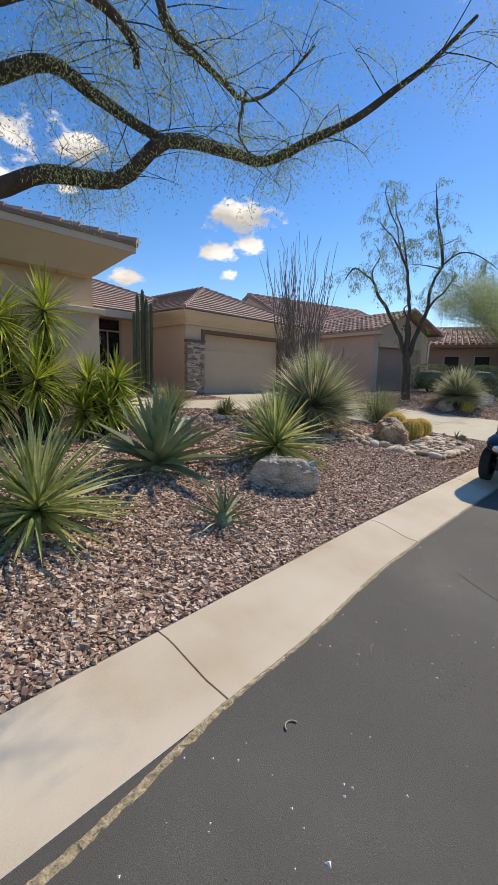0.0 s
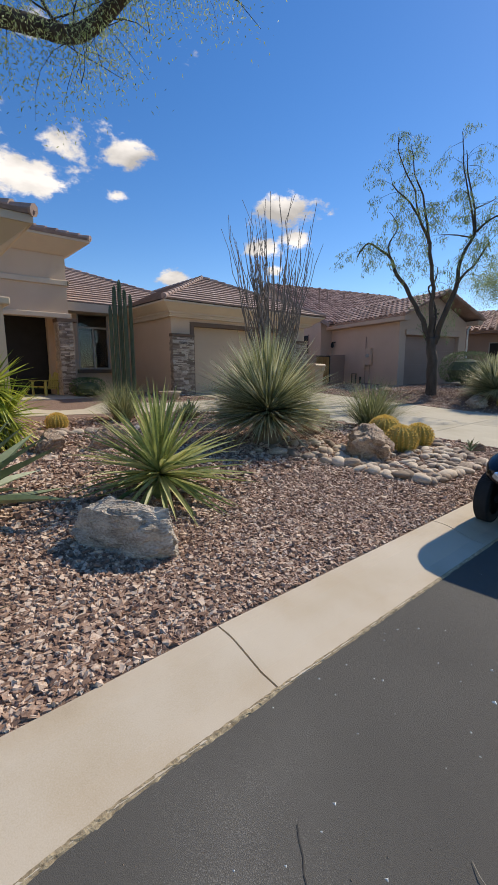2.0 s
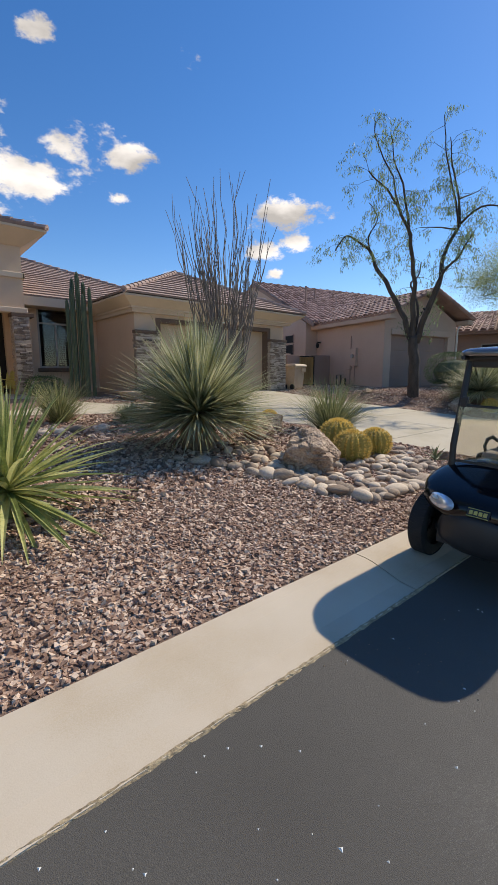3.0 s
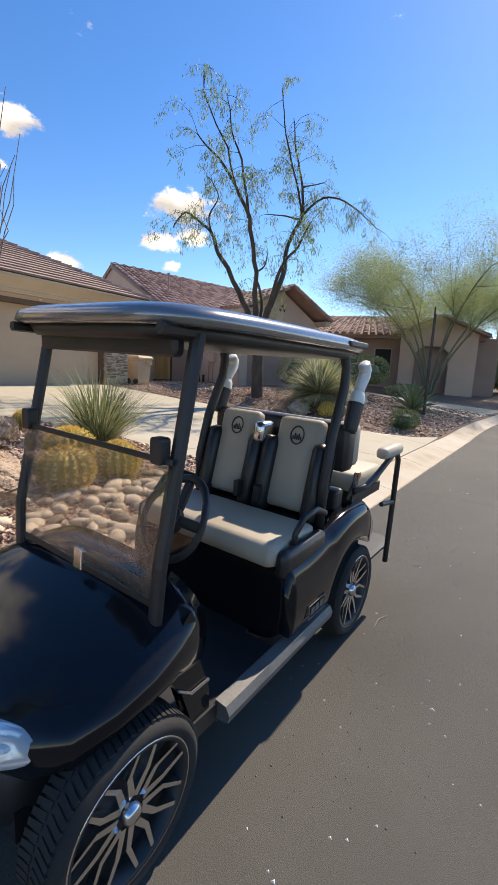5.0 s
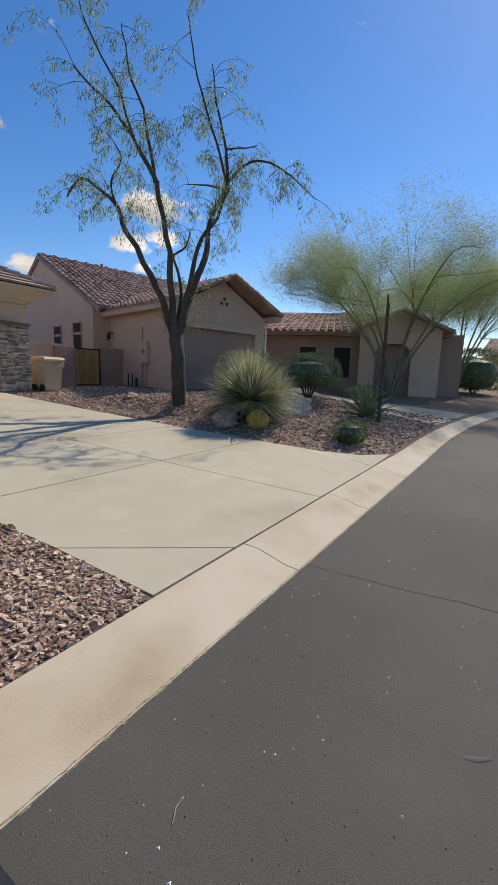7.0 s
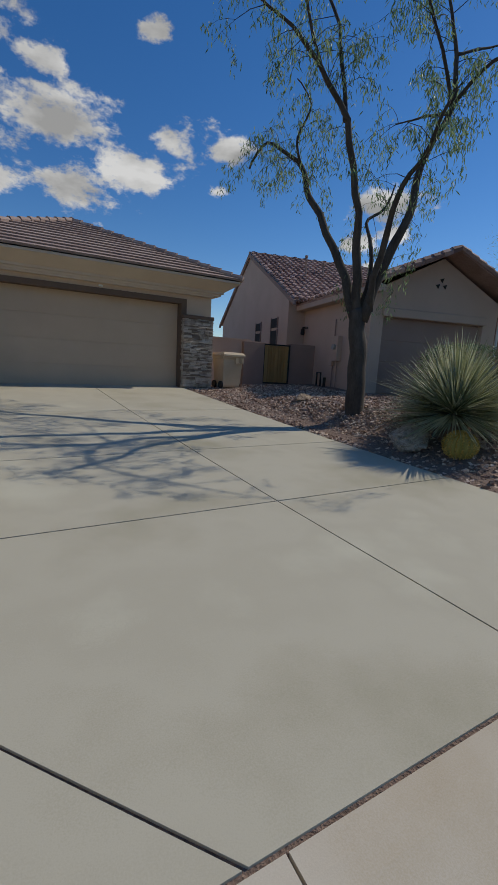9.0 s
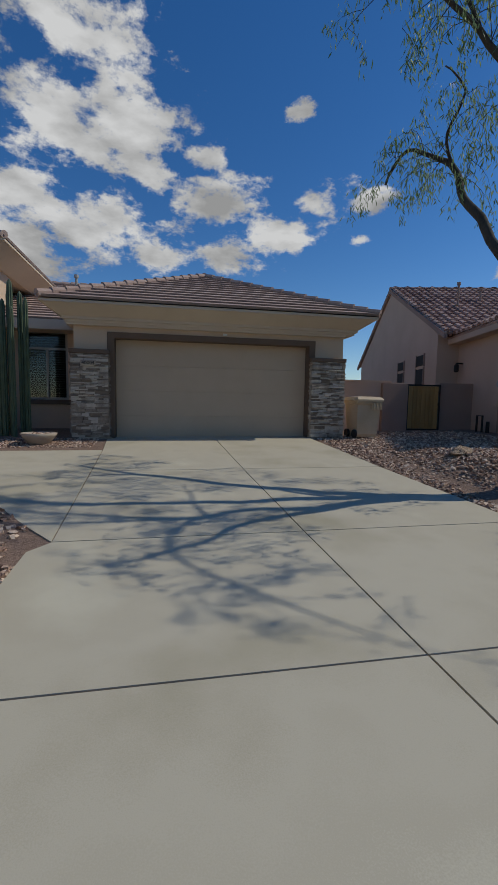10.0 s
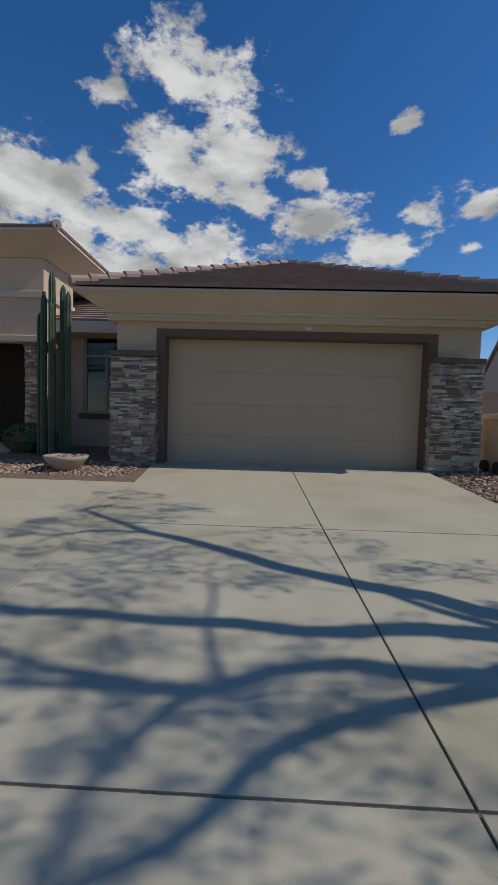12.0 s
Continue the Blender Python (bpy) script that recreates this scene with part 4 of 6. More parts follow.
def stalked_yucca(x, y, heads, seed, mat, label, length, width):
    """Several stems, each topped by a head of leaves with a hanging skirt."""
    base = thing("yucca", (x, y, lot_z(x, y) - .03), 0, label, "yucca")
    rg = random.Random(seed)
    for i, (dx, dy, h) in enumerate(heads):
        pts = [(dx * .3, dy * .3, 0), (dx * .6, dy * .6, h * .4), (dx * .9, dy * .9, h * .8), (dx, dy, h)]
        part("stem", Build().tube(pts, [.07, .06, .055, .05], 8), M_BARK, base)
        bld = Build()
        merged_rosette(bld, Matrix.Translation((dx, dy, h - .04)), 85, seed * 10 + i, length, width, -35, 88, .12)
        merged_rosette(bld, Matrix.Translation((dx, dy, h - .22)), 45, seed * 10 + i + 5, length * .9, width, -75, 10, .35)
        tagged(part("leaf_head", bld, mat, base), kind="stuff")
        # Lower hanging leaves, in the darker hedge green.
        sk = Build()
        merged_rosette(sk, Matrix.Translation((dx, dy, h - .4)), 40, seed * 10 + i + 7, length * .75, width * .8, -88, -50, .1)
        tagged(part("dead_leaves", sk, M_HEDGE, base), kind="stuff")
    return base


stalked_yucca(1.6, 5.75, [(.15, .0, 2.1), (-.35, .15, 1.55), (-.15, -.35, 1.0), (.25, .1, 1.1), (-.6, -.2, 1.9), (-.75, -.2, .9)], 31, M_YUCCA_Y, "tall many-headed green yucca against the house wall", .80, .045)
stalked_yucca(2.5, 5.35, [(-.22, .05, .95), (.22, -.1, .98), (.0, -.2, .55), (.4, .1, .55), (-.4, -.1, .5), (.1, .2, .7)], 37, M_YUCCA_Y, "bright yellow-green yucca clump of several heads", .62, .05)


def desert_spoon(x, y, size, n, seed, stump, label):
    base = thing("desert_spoon", (x, y, lot_z(x, y) - .03), 0, label, "desert spoon")
    part("stump", Build().lathe([(.20 * size, 0), (.24 * size, stump * .4), (.22 * size, stump), (.06, stump + .12)], 14), M_DEAD, base)
    bld = Build()
    merged_rosette(bld, Matrix.Translation((0, 0, stump)), n, seed, 1.22 * size, .034, -8, 88, .06, .18, 4, .1)
    merged_rosette(bld, Matrix.Translation((0, 0, stump)), n // 2, seed + 4, 1.1 * size, .034, -10, 32, .12, .2, 4, .1)
    tagged(part("leaves", bld, M_SPOON, base), kind="stuff")
    sk = Build()
    merged_rosette(sk, Matrix.Translation((0, 0, stump * .8)), 130, seed + 2, .55 * size, .016, -85, -45, .1)
    tagged(part("dry_skirt", sk, M_DEAD, base, "dry tan hanging leaves"), kind="stuff")
    return base


desert_spoon(6.27, 3.6, 1.06, 1600, 41, .52, "big silver-green desert spoon on a stubby trunk")
desert_spoon(16.78, 3.95, 1.0, 1500, 43, .35, "big silver-green desert spoon beside a barrel cactus")
desert_spoon(18.9, 4.4, .7, 500, 45, .2, "smaller desert spoon behind the larger one")


def bunch_grass(x, y, h, n, seed, label, spread=.5):
    bld = Build()
    rg = random.Random(seed)
    for i in range(n):
        a, r = rg.uniform(0, 2 * math.pi), rg.uniform(0, .16) * h
        m = pose(r * math.cos(a), r * math.sin(a), 0, 0, 0, math.degrees(a) + rg.uniform(-40, 40)) @ Matrix.Rotation(radians(-rg.uniform(38, 88)), 4, "Y")
        bl = blade(h * rg.uniform(.7, 1.2), .014, rg.uniform(.05, .5), .1, 4)
        bld.add([m @ Vector(p) for p in bl.v], bl.f)
    base = thing("bunch_grass", (x, y, lot_z(x, y) - .02), 0, label, "grass")
    tagged(part("leaves", bld, M_GRASS, base), kind="stuff")


bunch_grass(9.25, 3.65, 1.05, 800, 51, "dense dark green bunch grass by the driveway")
bunch_grass(5.6, 7.65, .95, 600, 52, "dark green bunch grass near the paving")
bunch_grass(6.6, 6.65, .5, 300, 53, "low green bunch grass")
bunch_grass(7.6, 6.2, .5, 150, 54, "low dry bunch grass under the ocotillo")

# ocotillo: a fan of bare canes
oco = thing("ocotillo", (8.15, 5.45, lot_z(8.15, 5.45) - .03), 0, "tall leafless ocotillo with many grey-brown canes", "ocotillo")
rg = random.Random(61)
for i in range(84):
    a, sp = rg.uniform(0, 2 * math.pi), rg.uniform(.01, .25)
    h = rg.uniform(3.0, 5.0) * (1 - .5 * sp)
    pts, rad = [], []
    for k in range(10):
        t = k / 9
        wob = .09 * t
        pts.append((math.cos(a) * (.07 + sp * h * t ** .9) + rg.uniform(-wob, wob), math.sin(a) * (.07 + sp * h * t ** .9) + rg.uniform(-wob, wob), h * t))
        rad.append(.013 * (1 - t) + .0045)
    part("cane", Build().tube(pts, rad, 5), M_CANE, oco)
    if i % 2 == 0:
        j = rg.randrange(3, 7)
        p0 = Vector(pts[j])
        a2 = a + rg.uniform(-.9, .9)
        part("cane", Build().tube([p0, p0 + Vector((math.cos(a2) * .12, math.sin(a2) * .12, .35)), p0 + Vector((math.cos(a2) * .22, math.sin(a2) * .22, .95))], [.014, .01, .004], 5), M_CANE, oco)

# dark thin post-like ocotillo beside the far agave
post = thing("ocotillo", (19.8, 1.75, lot_z(19.8, 1.75) - .02), 0, "dark bare upright canes standing in gravel", "ocotillo")
for dx, hh, r in ((0, 3.35, .035), (.13, 3.15, .028), (-.06, 2.2, .02)):
    part("cane", Build().tube([(dx, 0, 0), (dx * 1.1 + .02, .01, hh * .5), (dx * 1.2, 0, hh)], [r, r * .9, r * .7], 7), M_BARK, post)

# ribbed column cactus
col = thing("column_cactus", (7.65, 12.1, lot_z(7.65, 12.1) - .03), 0, "cluster of tall ribbed green column cacti by the wall", "cactus")
for dx, dy, h, r in ((0, 0, 3.75, .085), (.13, .05, 3.5, .08), (-.12, .02, 3.3, .08), (.23, -.02, 3.35, .075), (-.2, .07, 2.95, .07), (.05, -.13, 3.1, .07), (-.06, .15, 3.6, .08)):
    dx, dy, r, rings = dx * 1.5, dy * 1.3, r * .7, []
    for z, f in ((0, .9), (.2, 1), (h * .5, 1), (h - .2, .97), (h - .07, .75), (h, .2)):
        rings.append([(dx + r * f * (1 + .16 * math.cos(k * math.pi)) * math.cos(k * math.pi / 9), dy + r * f * (1 + .16 * math.cos(k * math.pi)) * math.sin(k * math.pi / 9), z) for k in range(18)])
    part("column", Build().loft(rings), M_CACTUS, col)


def barrel_cactus(x, y, r, seed, tall=.92):
    base = thing("barrel_cactus", (x, y, lot_z(x, y) - .02), seed * 17, "round golden barrel cactus with dense yellow spines", "cactus", "golden barrel cacti")
    ribs = 18
    rings = []
    for i in range(11):
        ph = -1.25 + 2.75 * i / 10
        rings.append([(r * math.cos(ph) * (1 + .10 * math.cos(k * math.pi)) * math.cos(k * math.pi / ribs), r * math.cos(ph) * (1 + .10 * math.cos(k * math.pi)) * math.sin(k * math.pi / ribs), r * tall * (.93 + math.sin(ph))) for k in range(2 * ribs)])
    part("body", Build().loft(rings), M_BARREL, base)
    sp, rg = Build(), random.Random(seed)
    for k in range(ribs):
        for i in range(13):
            ph = -1.0 + 2.5 * i / 12
            a = 2 * k * math.pi / ribs
            o = Vector((math.cos(ph) * math.cos(a), math.cos(ph) * math.sin(a), math.sin(ph)))
            p = Vector((o.x * r * 1.09, o.y * r * 1.09, r * tall * (.93 + o.z)))
            for q in range(10):
                d = (o + Vector((rg.uniform(-.9, .9), rg.uniform(-.9, .9), rg.uniform(-.9, .9)))).normalized() * r * .21
                s = d.orthogonal().normalized() * .0055
                sp.add([p - s, p + s, p + d], [(0, 1, 2)])
    tagged(part("spine_coat", sp, M_SPINE, base, "golden yellow spines"), kind="stuff")


for bx, by, br, sd in ((7.86, 2.15, .23, 1), (8.45, 2.17, .215, 2), (8.22, 2.68, .24, 3), (8.85, 4.9, .16, 4), (4.08, 7.3, .18, 5), (16.3, 3.45, .21, 6)):
    barrel_cactus(bx, by, br, sd)


def boulder(x, y, size, seed, mat, label, rz=0.0, sink=.25):
    me = icorock(seed, (.5, .5, .5), 5, .30, 1.3)
    rg = random.Random(seed)
    cuts = [(Vector((rg.uniform(-1, 1), rg.uniform(-1, 1), rg.uniform(-.6, 1))).normalized(), rg.uniform(.27, .42)) for i in range(11)]
    for i, p in enumerate(me.v):
        q = Vector(p)
        for nrm, c in cuts:
            d = q.dot(nrm) - c
            if d > 0:
                q -= nrm * d * .96
        crack = max(0, .12 - abs(noise.noise(q * 2.6 + Vector((seed, 5, 1))))) * 1.1
        q *= 1.12 + .08 * noise.noise(q * 5 + Vector((seed, 2, 7))) + .06 * noise.noise(q * 12) + .045 * noise.noise(q * 26) + .02 * noise.noise(q * 50) - crack
        me.v[i] = tuple(q)
    ob = single("boulder", me, mat, label, "boulder")
    ob.matrix_basis = pose(x, y, lot_z(x, y) + size[2] * (.5 - sink), 0, 0, rz) @ Matrix.Diagonal((*size, 1))


boulder(3.0, 1.68, (.92, .50, .50), 2, M_BOULDER_G, "flat pale grey boulder with rough broken faces", -38, .22)
boulder(7.15, 2.25, (1.0, .74, .62), 5, M_BOULDER, "rounded tan brown boulder among river stones", 20, .2)
boulder(7.56, 3.75, (.7, .5, .5), 7, M_BOULDER, "rusty tan angular boulder", 10)
boulder(8.12, 4.05, (.55, .45, .5), 9, M_BOULDER, "brown rounded boulder under the ocotillo", 40)
boulder(4.0, 4.65, (.65, .5, .5), 11, M_BOULDER, "tan angular boulder by the agave", 25)
boulder(3.3, 4.9, (.55, .4, .4), 13, M_BOULDER, "tan angular boulder by the yucca clump", 70)
boulder(2.3, 4.0, (.6, .35, .4), 15, M_BOULDER, "rusty tan boulder behind the agave", 0)
boulder(16.15, 4.3, (.85, .55, .5), 17, M_BOULDER_G, "grey boulder under the desert spoon", 60)
boulder(17.7, 3.5, (1.3, .5, .75), 19, M_BOULDER_G, "flat grey boulder beside the desert spoon", -35)
boulder(16.7, 7.9, (.42, .34, .22), 21, M_BOULDER, "low tan rock in gravel", 10)
boulder(9.5, 1.6, (.28, .22, .2), 27, M_BOULDER, "small tan rock at the driveway's edge", 50)
boulder(2.55, 6.0, (.5, .3, .6), 29, M_BOULDER, "rusty stone at the foot of the wall", 0)

# river stones of the dry creek bed
CM = [icorock(100 + i, (1, 1, 1), 2, .22, .9).mesh("river_stone", M_COBBLE, True) for i in range(8)]
rg = random.Random(71)
BED = [(5.75, 3.2), (6.2, 2.25), (6.55, 1.65), (6.85, 1.15), (7.4, 1.1), (8.0, 1.12), (8.6, 1.22)]
def river_stone(x, y, a, lbl="smooth rounded river stone in the dry creek bed"):
    ob = tagged(new("river_stone", rg.choice(CM)), lbl, "stone", "river stones of the creek bed")
    ob.matrix_basis = pose(x, y, lot_z(x, y) + a * .28, rg.uniform(-15, 15), rg.uniform(-15, 15), rg.uniform(0, 360)) @ Matrix.Diagonal((a * rg.uniform(.8, 1.25), a * rg.uniform(.6, .9), a * rg.uniform(.42, .6), 1))
for i in range(260):
    u = rg.uniform(0, len(BED) - 1.001)
    k, f = int(u), u % 1
    px, py = BED[k][0] * (1 - f) + BED[k + 1][0] * f, BED[k][1] * (1 - f) + BED[k + 1][1] * f
    off = rg.uniform(0, 1.0) ** 1.1
    river_stone(px + off * .75 + rg.uniform(-.1, .1), py + off * .95 + rg.uniform(-.1, .1), rg.uniform(.05, .105))
for i in range(26):
    u = i / 26 * (len(BED) - 1.001)
    k, f = int(u), u % 1
    river_stone(BED[k][0] * (1 - f) + BED[k + 1][0] * f + rg.uniform(-.05, .05), BED[k][1] * (1 - f) + BED[k + 1][1] * f + rg.uniform(-.06, .06), rg.uniform(.09, .14))
for i in range(34):
    u = i / 34
    river_stone(3.6 + 2.4 * u + rg.uniform(-.2, .2), 6.4 - .5 * u + rg.uniform(-.25, .25), rg.uniform(.08, .15), "smooth rounded river stone near the paving")


# ---- trees ----
def twig_run(bld, p, d, length, r, rg, droop, seg=4):
    pts = [Vector(p)]
    d = Vector(d).normalized()
    for i in range(seg):
        d = (d + Vector((rg.uniform(-.25, .25), rg.uniform(-.25, .25), rg.uniform(-.2, .2) - droop))).normalized()
        pts.append(pts[-1] + d * length / seg)
    bld.tube(pts, [r * (1 - .8 * i / seg) for i in range(seg + 1)], 4, False)
    return pts


def leaves_on(bld, pts, n, size, width, rg, hang=.6, spread=.05):
    for i in range(n):
        u = rg.uniform(0, len(pts) - 1.001)
        k, f = int(u), u % 1
        p = pts[k].lerp(pts[k + 1], f) + Vector((rg.gauss(0, spread), rg.gauss(0, spread), rg.gauss(0, spread)))
        d = Vector((rg.uniform(-1, 1), rg.uniform(-1, 1), rg.uniform(-1, .4) - hang)).normalized() * size * rg.uniform(.6, 1.3)
        s = d.cross(Vector((rg.uniform(-1, 1), rg.uniform(-1, 1), rg.uniform(-1, 1)))).normalized() * width * .5
        bld.add([p, p + d * .45 + s, p + d, p + d * .45 - s], [(0, 1, 2, 3)])


def branchy(name, at, limbs, seed, bark, leaf, label, twigs, leaf_n, leaf_size, leaf_width, droop, hang, tw_len=.7, start=.45, spread=.05, wiggle=.0):
    """A tree from its main limbs: (radius at the start, at the end, points); twigs and leaves grow from the limbs."""
    tree = thing(name, at, 0, label, "tree")
    inv = Vector(at)
    rg = random.Random(seed)
    tw, lv = Build(), Build()
    for r0, r1, pts in limbs:
        pts = [Vector(p) - inv for p in pts]
        fine = []
        for i in range(len(pts) - 1):
            p0, p1, p2, p3 = pts[max(0, i - 1)], pts[i], pts[i + 1], pts[min(len(pts) - 1, i + 2)]
            for j in range(4):
                t = j / 4
                fine.append(.5 * ((2 * p1) + (p2 - p0) * t + (2 * p0 - 5 * p1 + 4 * p2 - p3) * t * t + (3 * p1 - p0 - 3 * p2 + p3) * t ** 3))
        fine.append(pts[-1])
        fine = [p + Vector((noise.noise(p * 1.9), noise.noise(p * 1.9 + Vector((9, 3, 1))), .5 * noise.noise(p * 1.9 + Vector((4, 8, 2))))) * (wiggle if 0 < i < len(fine) - 1 else 0) for i, p in enumerate(fine)]
        n = len(fine)
        rad = [(r0 + (r1 - r0) * (i / (n - 1)) ** .8) * (1 + .10 * noise.noise(fine[i] * 3.1)) for i in range(n)]
        part("limb", Build().tube(fine, rad, 9 if r0 > .05 else 6), bark, tree, smooth=True)
        total = sum((fine[i + 1] - fine[i]).length for i in range(n - 1))
        for q in range(int(twigs * total) if r0 < .2 else 0):
            u = rg.uniform(start if r0 > .07 else .1, 1) * (n - 1.001)
            k, f = int(u), u % 1
            p = fine[k].lerp(fine[k + 1], f)
            ax = (fine[k + 1] - fine[k]).normalized()
            d = (ax * .5 + Vector((rg.uniform(-1, 1), rg.uniform(-1, 1), rg.uniform(-.3, 1.0)))).normalized()
            tp = twig_run(tw, p, d, tw_len * rg.uniform(.5, 1.3), .007, rg, droop)
            leaves_on(lv, tp[2:], leaf_n // 2, leaf_size, leaf_width, rg, hang, spread)
            for s in range(2):
                t2 = twig_run(tw, tp[rg.randrange(2, 5)], Vector((rg.uniform(-1, 1), rg.uniform(-1, 1), rg.uniform(-.6, .6))), tw_len * rg.uniform(.35, .9), .0035, rg, droop * 1.5)
                leaves_on(lv, t2[1:], leaf_n, leaf_size, leaf_width, rg, hang, spread)
    tagged(part("twigwork", tw, bark, tree), kind="stuff")
    tagged(part("leaves", lv, leaf, tree), kind="stuff")
    return tree


# willow-leaved acacia by the driveway
ACACIA = [
    (.21, .15, [(16.28, 5.82, .55), (16.28, 5.82, .96), (16.25, 5.86, 1.8), (16.21, 5.89, 2.42), (16.17, 5.94, 2.97)]),
    (.13, .02, [(16.18, 5.93, 2.6), (16.03, 6.21, 3.62), (15.79, 6.71, 4.79), (15.68, 7.04, 5.38), (15.61, 7.35, 6.08), (15.52, 7.54, 6.29), (15.14, 8.04, 6.66), (14.93, 8.28, 6.15)]),
    (.04, .012, [(15.61, 7.35, 6.08), (15.48, 7.33, 6.57), (15.6, 7.11, 7.11), (15.36, 7.3, 7.62)]),
    (.13, .015, [(16.2, 5.9, 2.7), (16.02, 5.94, 3.86), (15.88, 5.8, 4.73), (15.42, 5.83, 6.19), (14.89, 5.9, 6.89), (14.32, 5.98, 7.35), (13.69, 6.19, 7.75)]),
    (.06, .01, [(15.42, 5.83, 6.19), (15.36, 6.02, 7.53), (15.15, 6.32, 8.58), (15.04, 6.41, 9.5)]),
    (.04, .01, [(14.89, 5.9, 6.89), (14.51, 5.95, 7.77), (13.94, 6.14, 8.62), (13.76, 6.14, 9.2)]),
    (.07, .015, [(16.22, 5.88, 2.92), (16.51, 6.02, 4.05), (16.63, 6.32, 4.81), (17.05, 6.31, 5.25), (17.35, 6.42, 5.81)]),
    (.14, .012, [(16.26, 5.84, 2.75), (16.5, 5.58, 4.07), (16.76, 5.44, 4.77), (16.9, 5.43, 5.71), (17.22, 5.18, 6.72), (17.23, 5.18, 7.58), (17.15, 5.44, 8.67), (17.06, 5.55, 9.61)]),
    (.05, .008, [(17.22, 5.18, 6.72), (17.31, 4.55, 7.16), (17.4, 3.86, 6.95), (17.55, 3.2, 6.38), (17.62, 2.87, 6.05)]),
    (.04, .01, [(17.19, 5.22, 6.62), (17.25, 5.94, 6.87), (17.27, 6.51, 7.02)]),
    (.05, .01, [(17.22, 5.18, 6.72), (16.52, 5.1, 7.69), (15.86, 5.1, 8.76), (15.62, 5.07, 9.52)]),
    (.035, .01, [(17.23, 5.18, 7.58), (17.91, 5.08, 7.91), (18.4, 5.03, 8.21)]),
    (.09, .02, [(16.34, 5.76, 2.95), (16.07, 5.32, 4.24), (16.01, 4.93, 4.99), (15.98, 4.51, 5.38), (15.9, 4.13, 5.93)]),
]
ACACIA = [(r0 if r0 > .2 else r0 * .8, r1, [(x + .32, y + .18, .85 + (z - .93) * .93) for x, y, z in pts]) for r0, r1, pts in ACACIA]
branchy("acacia_tree", (16.6, 6.0, lot_z(16.6, 6.0) - .1), ACACIA, 81, M_BARK, M_LEAF, "tall open tree with dark trunk, forking limbs and drooping narrow leaves", 3.5, 34, .115, .019, .30, 1.2, .85, .45, .055, .08)

# mesquite whose limbs hang over the kerb
MESQ = [
    (.20, .14, [(-1.3, 5.2, .2), (-1.2, 5.1, 1.2), (-.8, 4.95, 2.2), (-.3, 4.75, 3.0)]),
    (.13, .018, [(-.3, 4.75, 3.0), (.35, 4.52, 3.38), (.93, 4.19, 3.53), (1.35, 3.83, 3.73), (1.94, 3.4, 3.74), (2.22, 2.9, 4.07), (2.69, 2.37, 4.04), (2.99, 2.04, 3.95), (3.22, 1.51, 4.11), (3.37, 1.06, 4.22), (3.51, .66, 4.43), (3.64, .38, 4.61), (3.87, .04, 4.99)]),
    (.12, .05, [(-.3, 4.75, 3.0), (.1, 4.55, 3.9), (.48, 4.35, 4.28), (.92, 3.99, 4.49), (1.36, 3.68, 4.7), (1.74, 3.48, 4.51), (2.05, 3.18, 4.25), (2.22, 2.9, 4.07)]),
    (.09, .012, [(-.1, 4.65, 3.6), (.9, 3.9, 5.6), (1.59, 3.35, 5.87), (2.21, 3.1, 5.56), (2.37, 3.07, 5.27), (2.64, 2.89, 5.05), (2.92, 2.76, 4.91), (3.15, 2.6, 4.82), (3.44, 2.27, 5.04), (3.68, 1.88, 5.47)]),
    (.10, .03, [(-.2, 4.7, 3.2), (.41, 3.54, 4.5), (.8, 3.26, 4.74), (1.27, 3.11, 5.02), (1.64, 3.04, 5.03), (1.91, 3.0, 4.86), (1.99, 3.07, 4.69)]),
    (.022, .012, [(3.04, 2.45, 4.85), (2.95, 2.49, 4.39), (2.87, 2.19, 4.04)]),
]
def nearer(p):
    w = smooth01((p[1] - 2.2) / .8)
    return p if p[2] < 2.5 else (p[0] + .06 - .48 * w, p[1] + .2 - .6 * w, p[2] + .2 - .28 * w)


MESQ = [(r0, r1, [nearer(p) for p in pts]) for r0, r1, pts in MESQ]
branchy("mesquite_tree", (-1.3, 5.2, .2), MESQ, 83, M_BARK, M_LEAF_PV, "old dark-barked mesquite with long arching limbs over the kerb", 4.9, 150, .036, .008, .12, .4, .85, .22, .11)


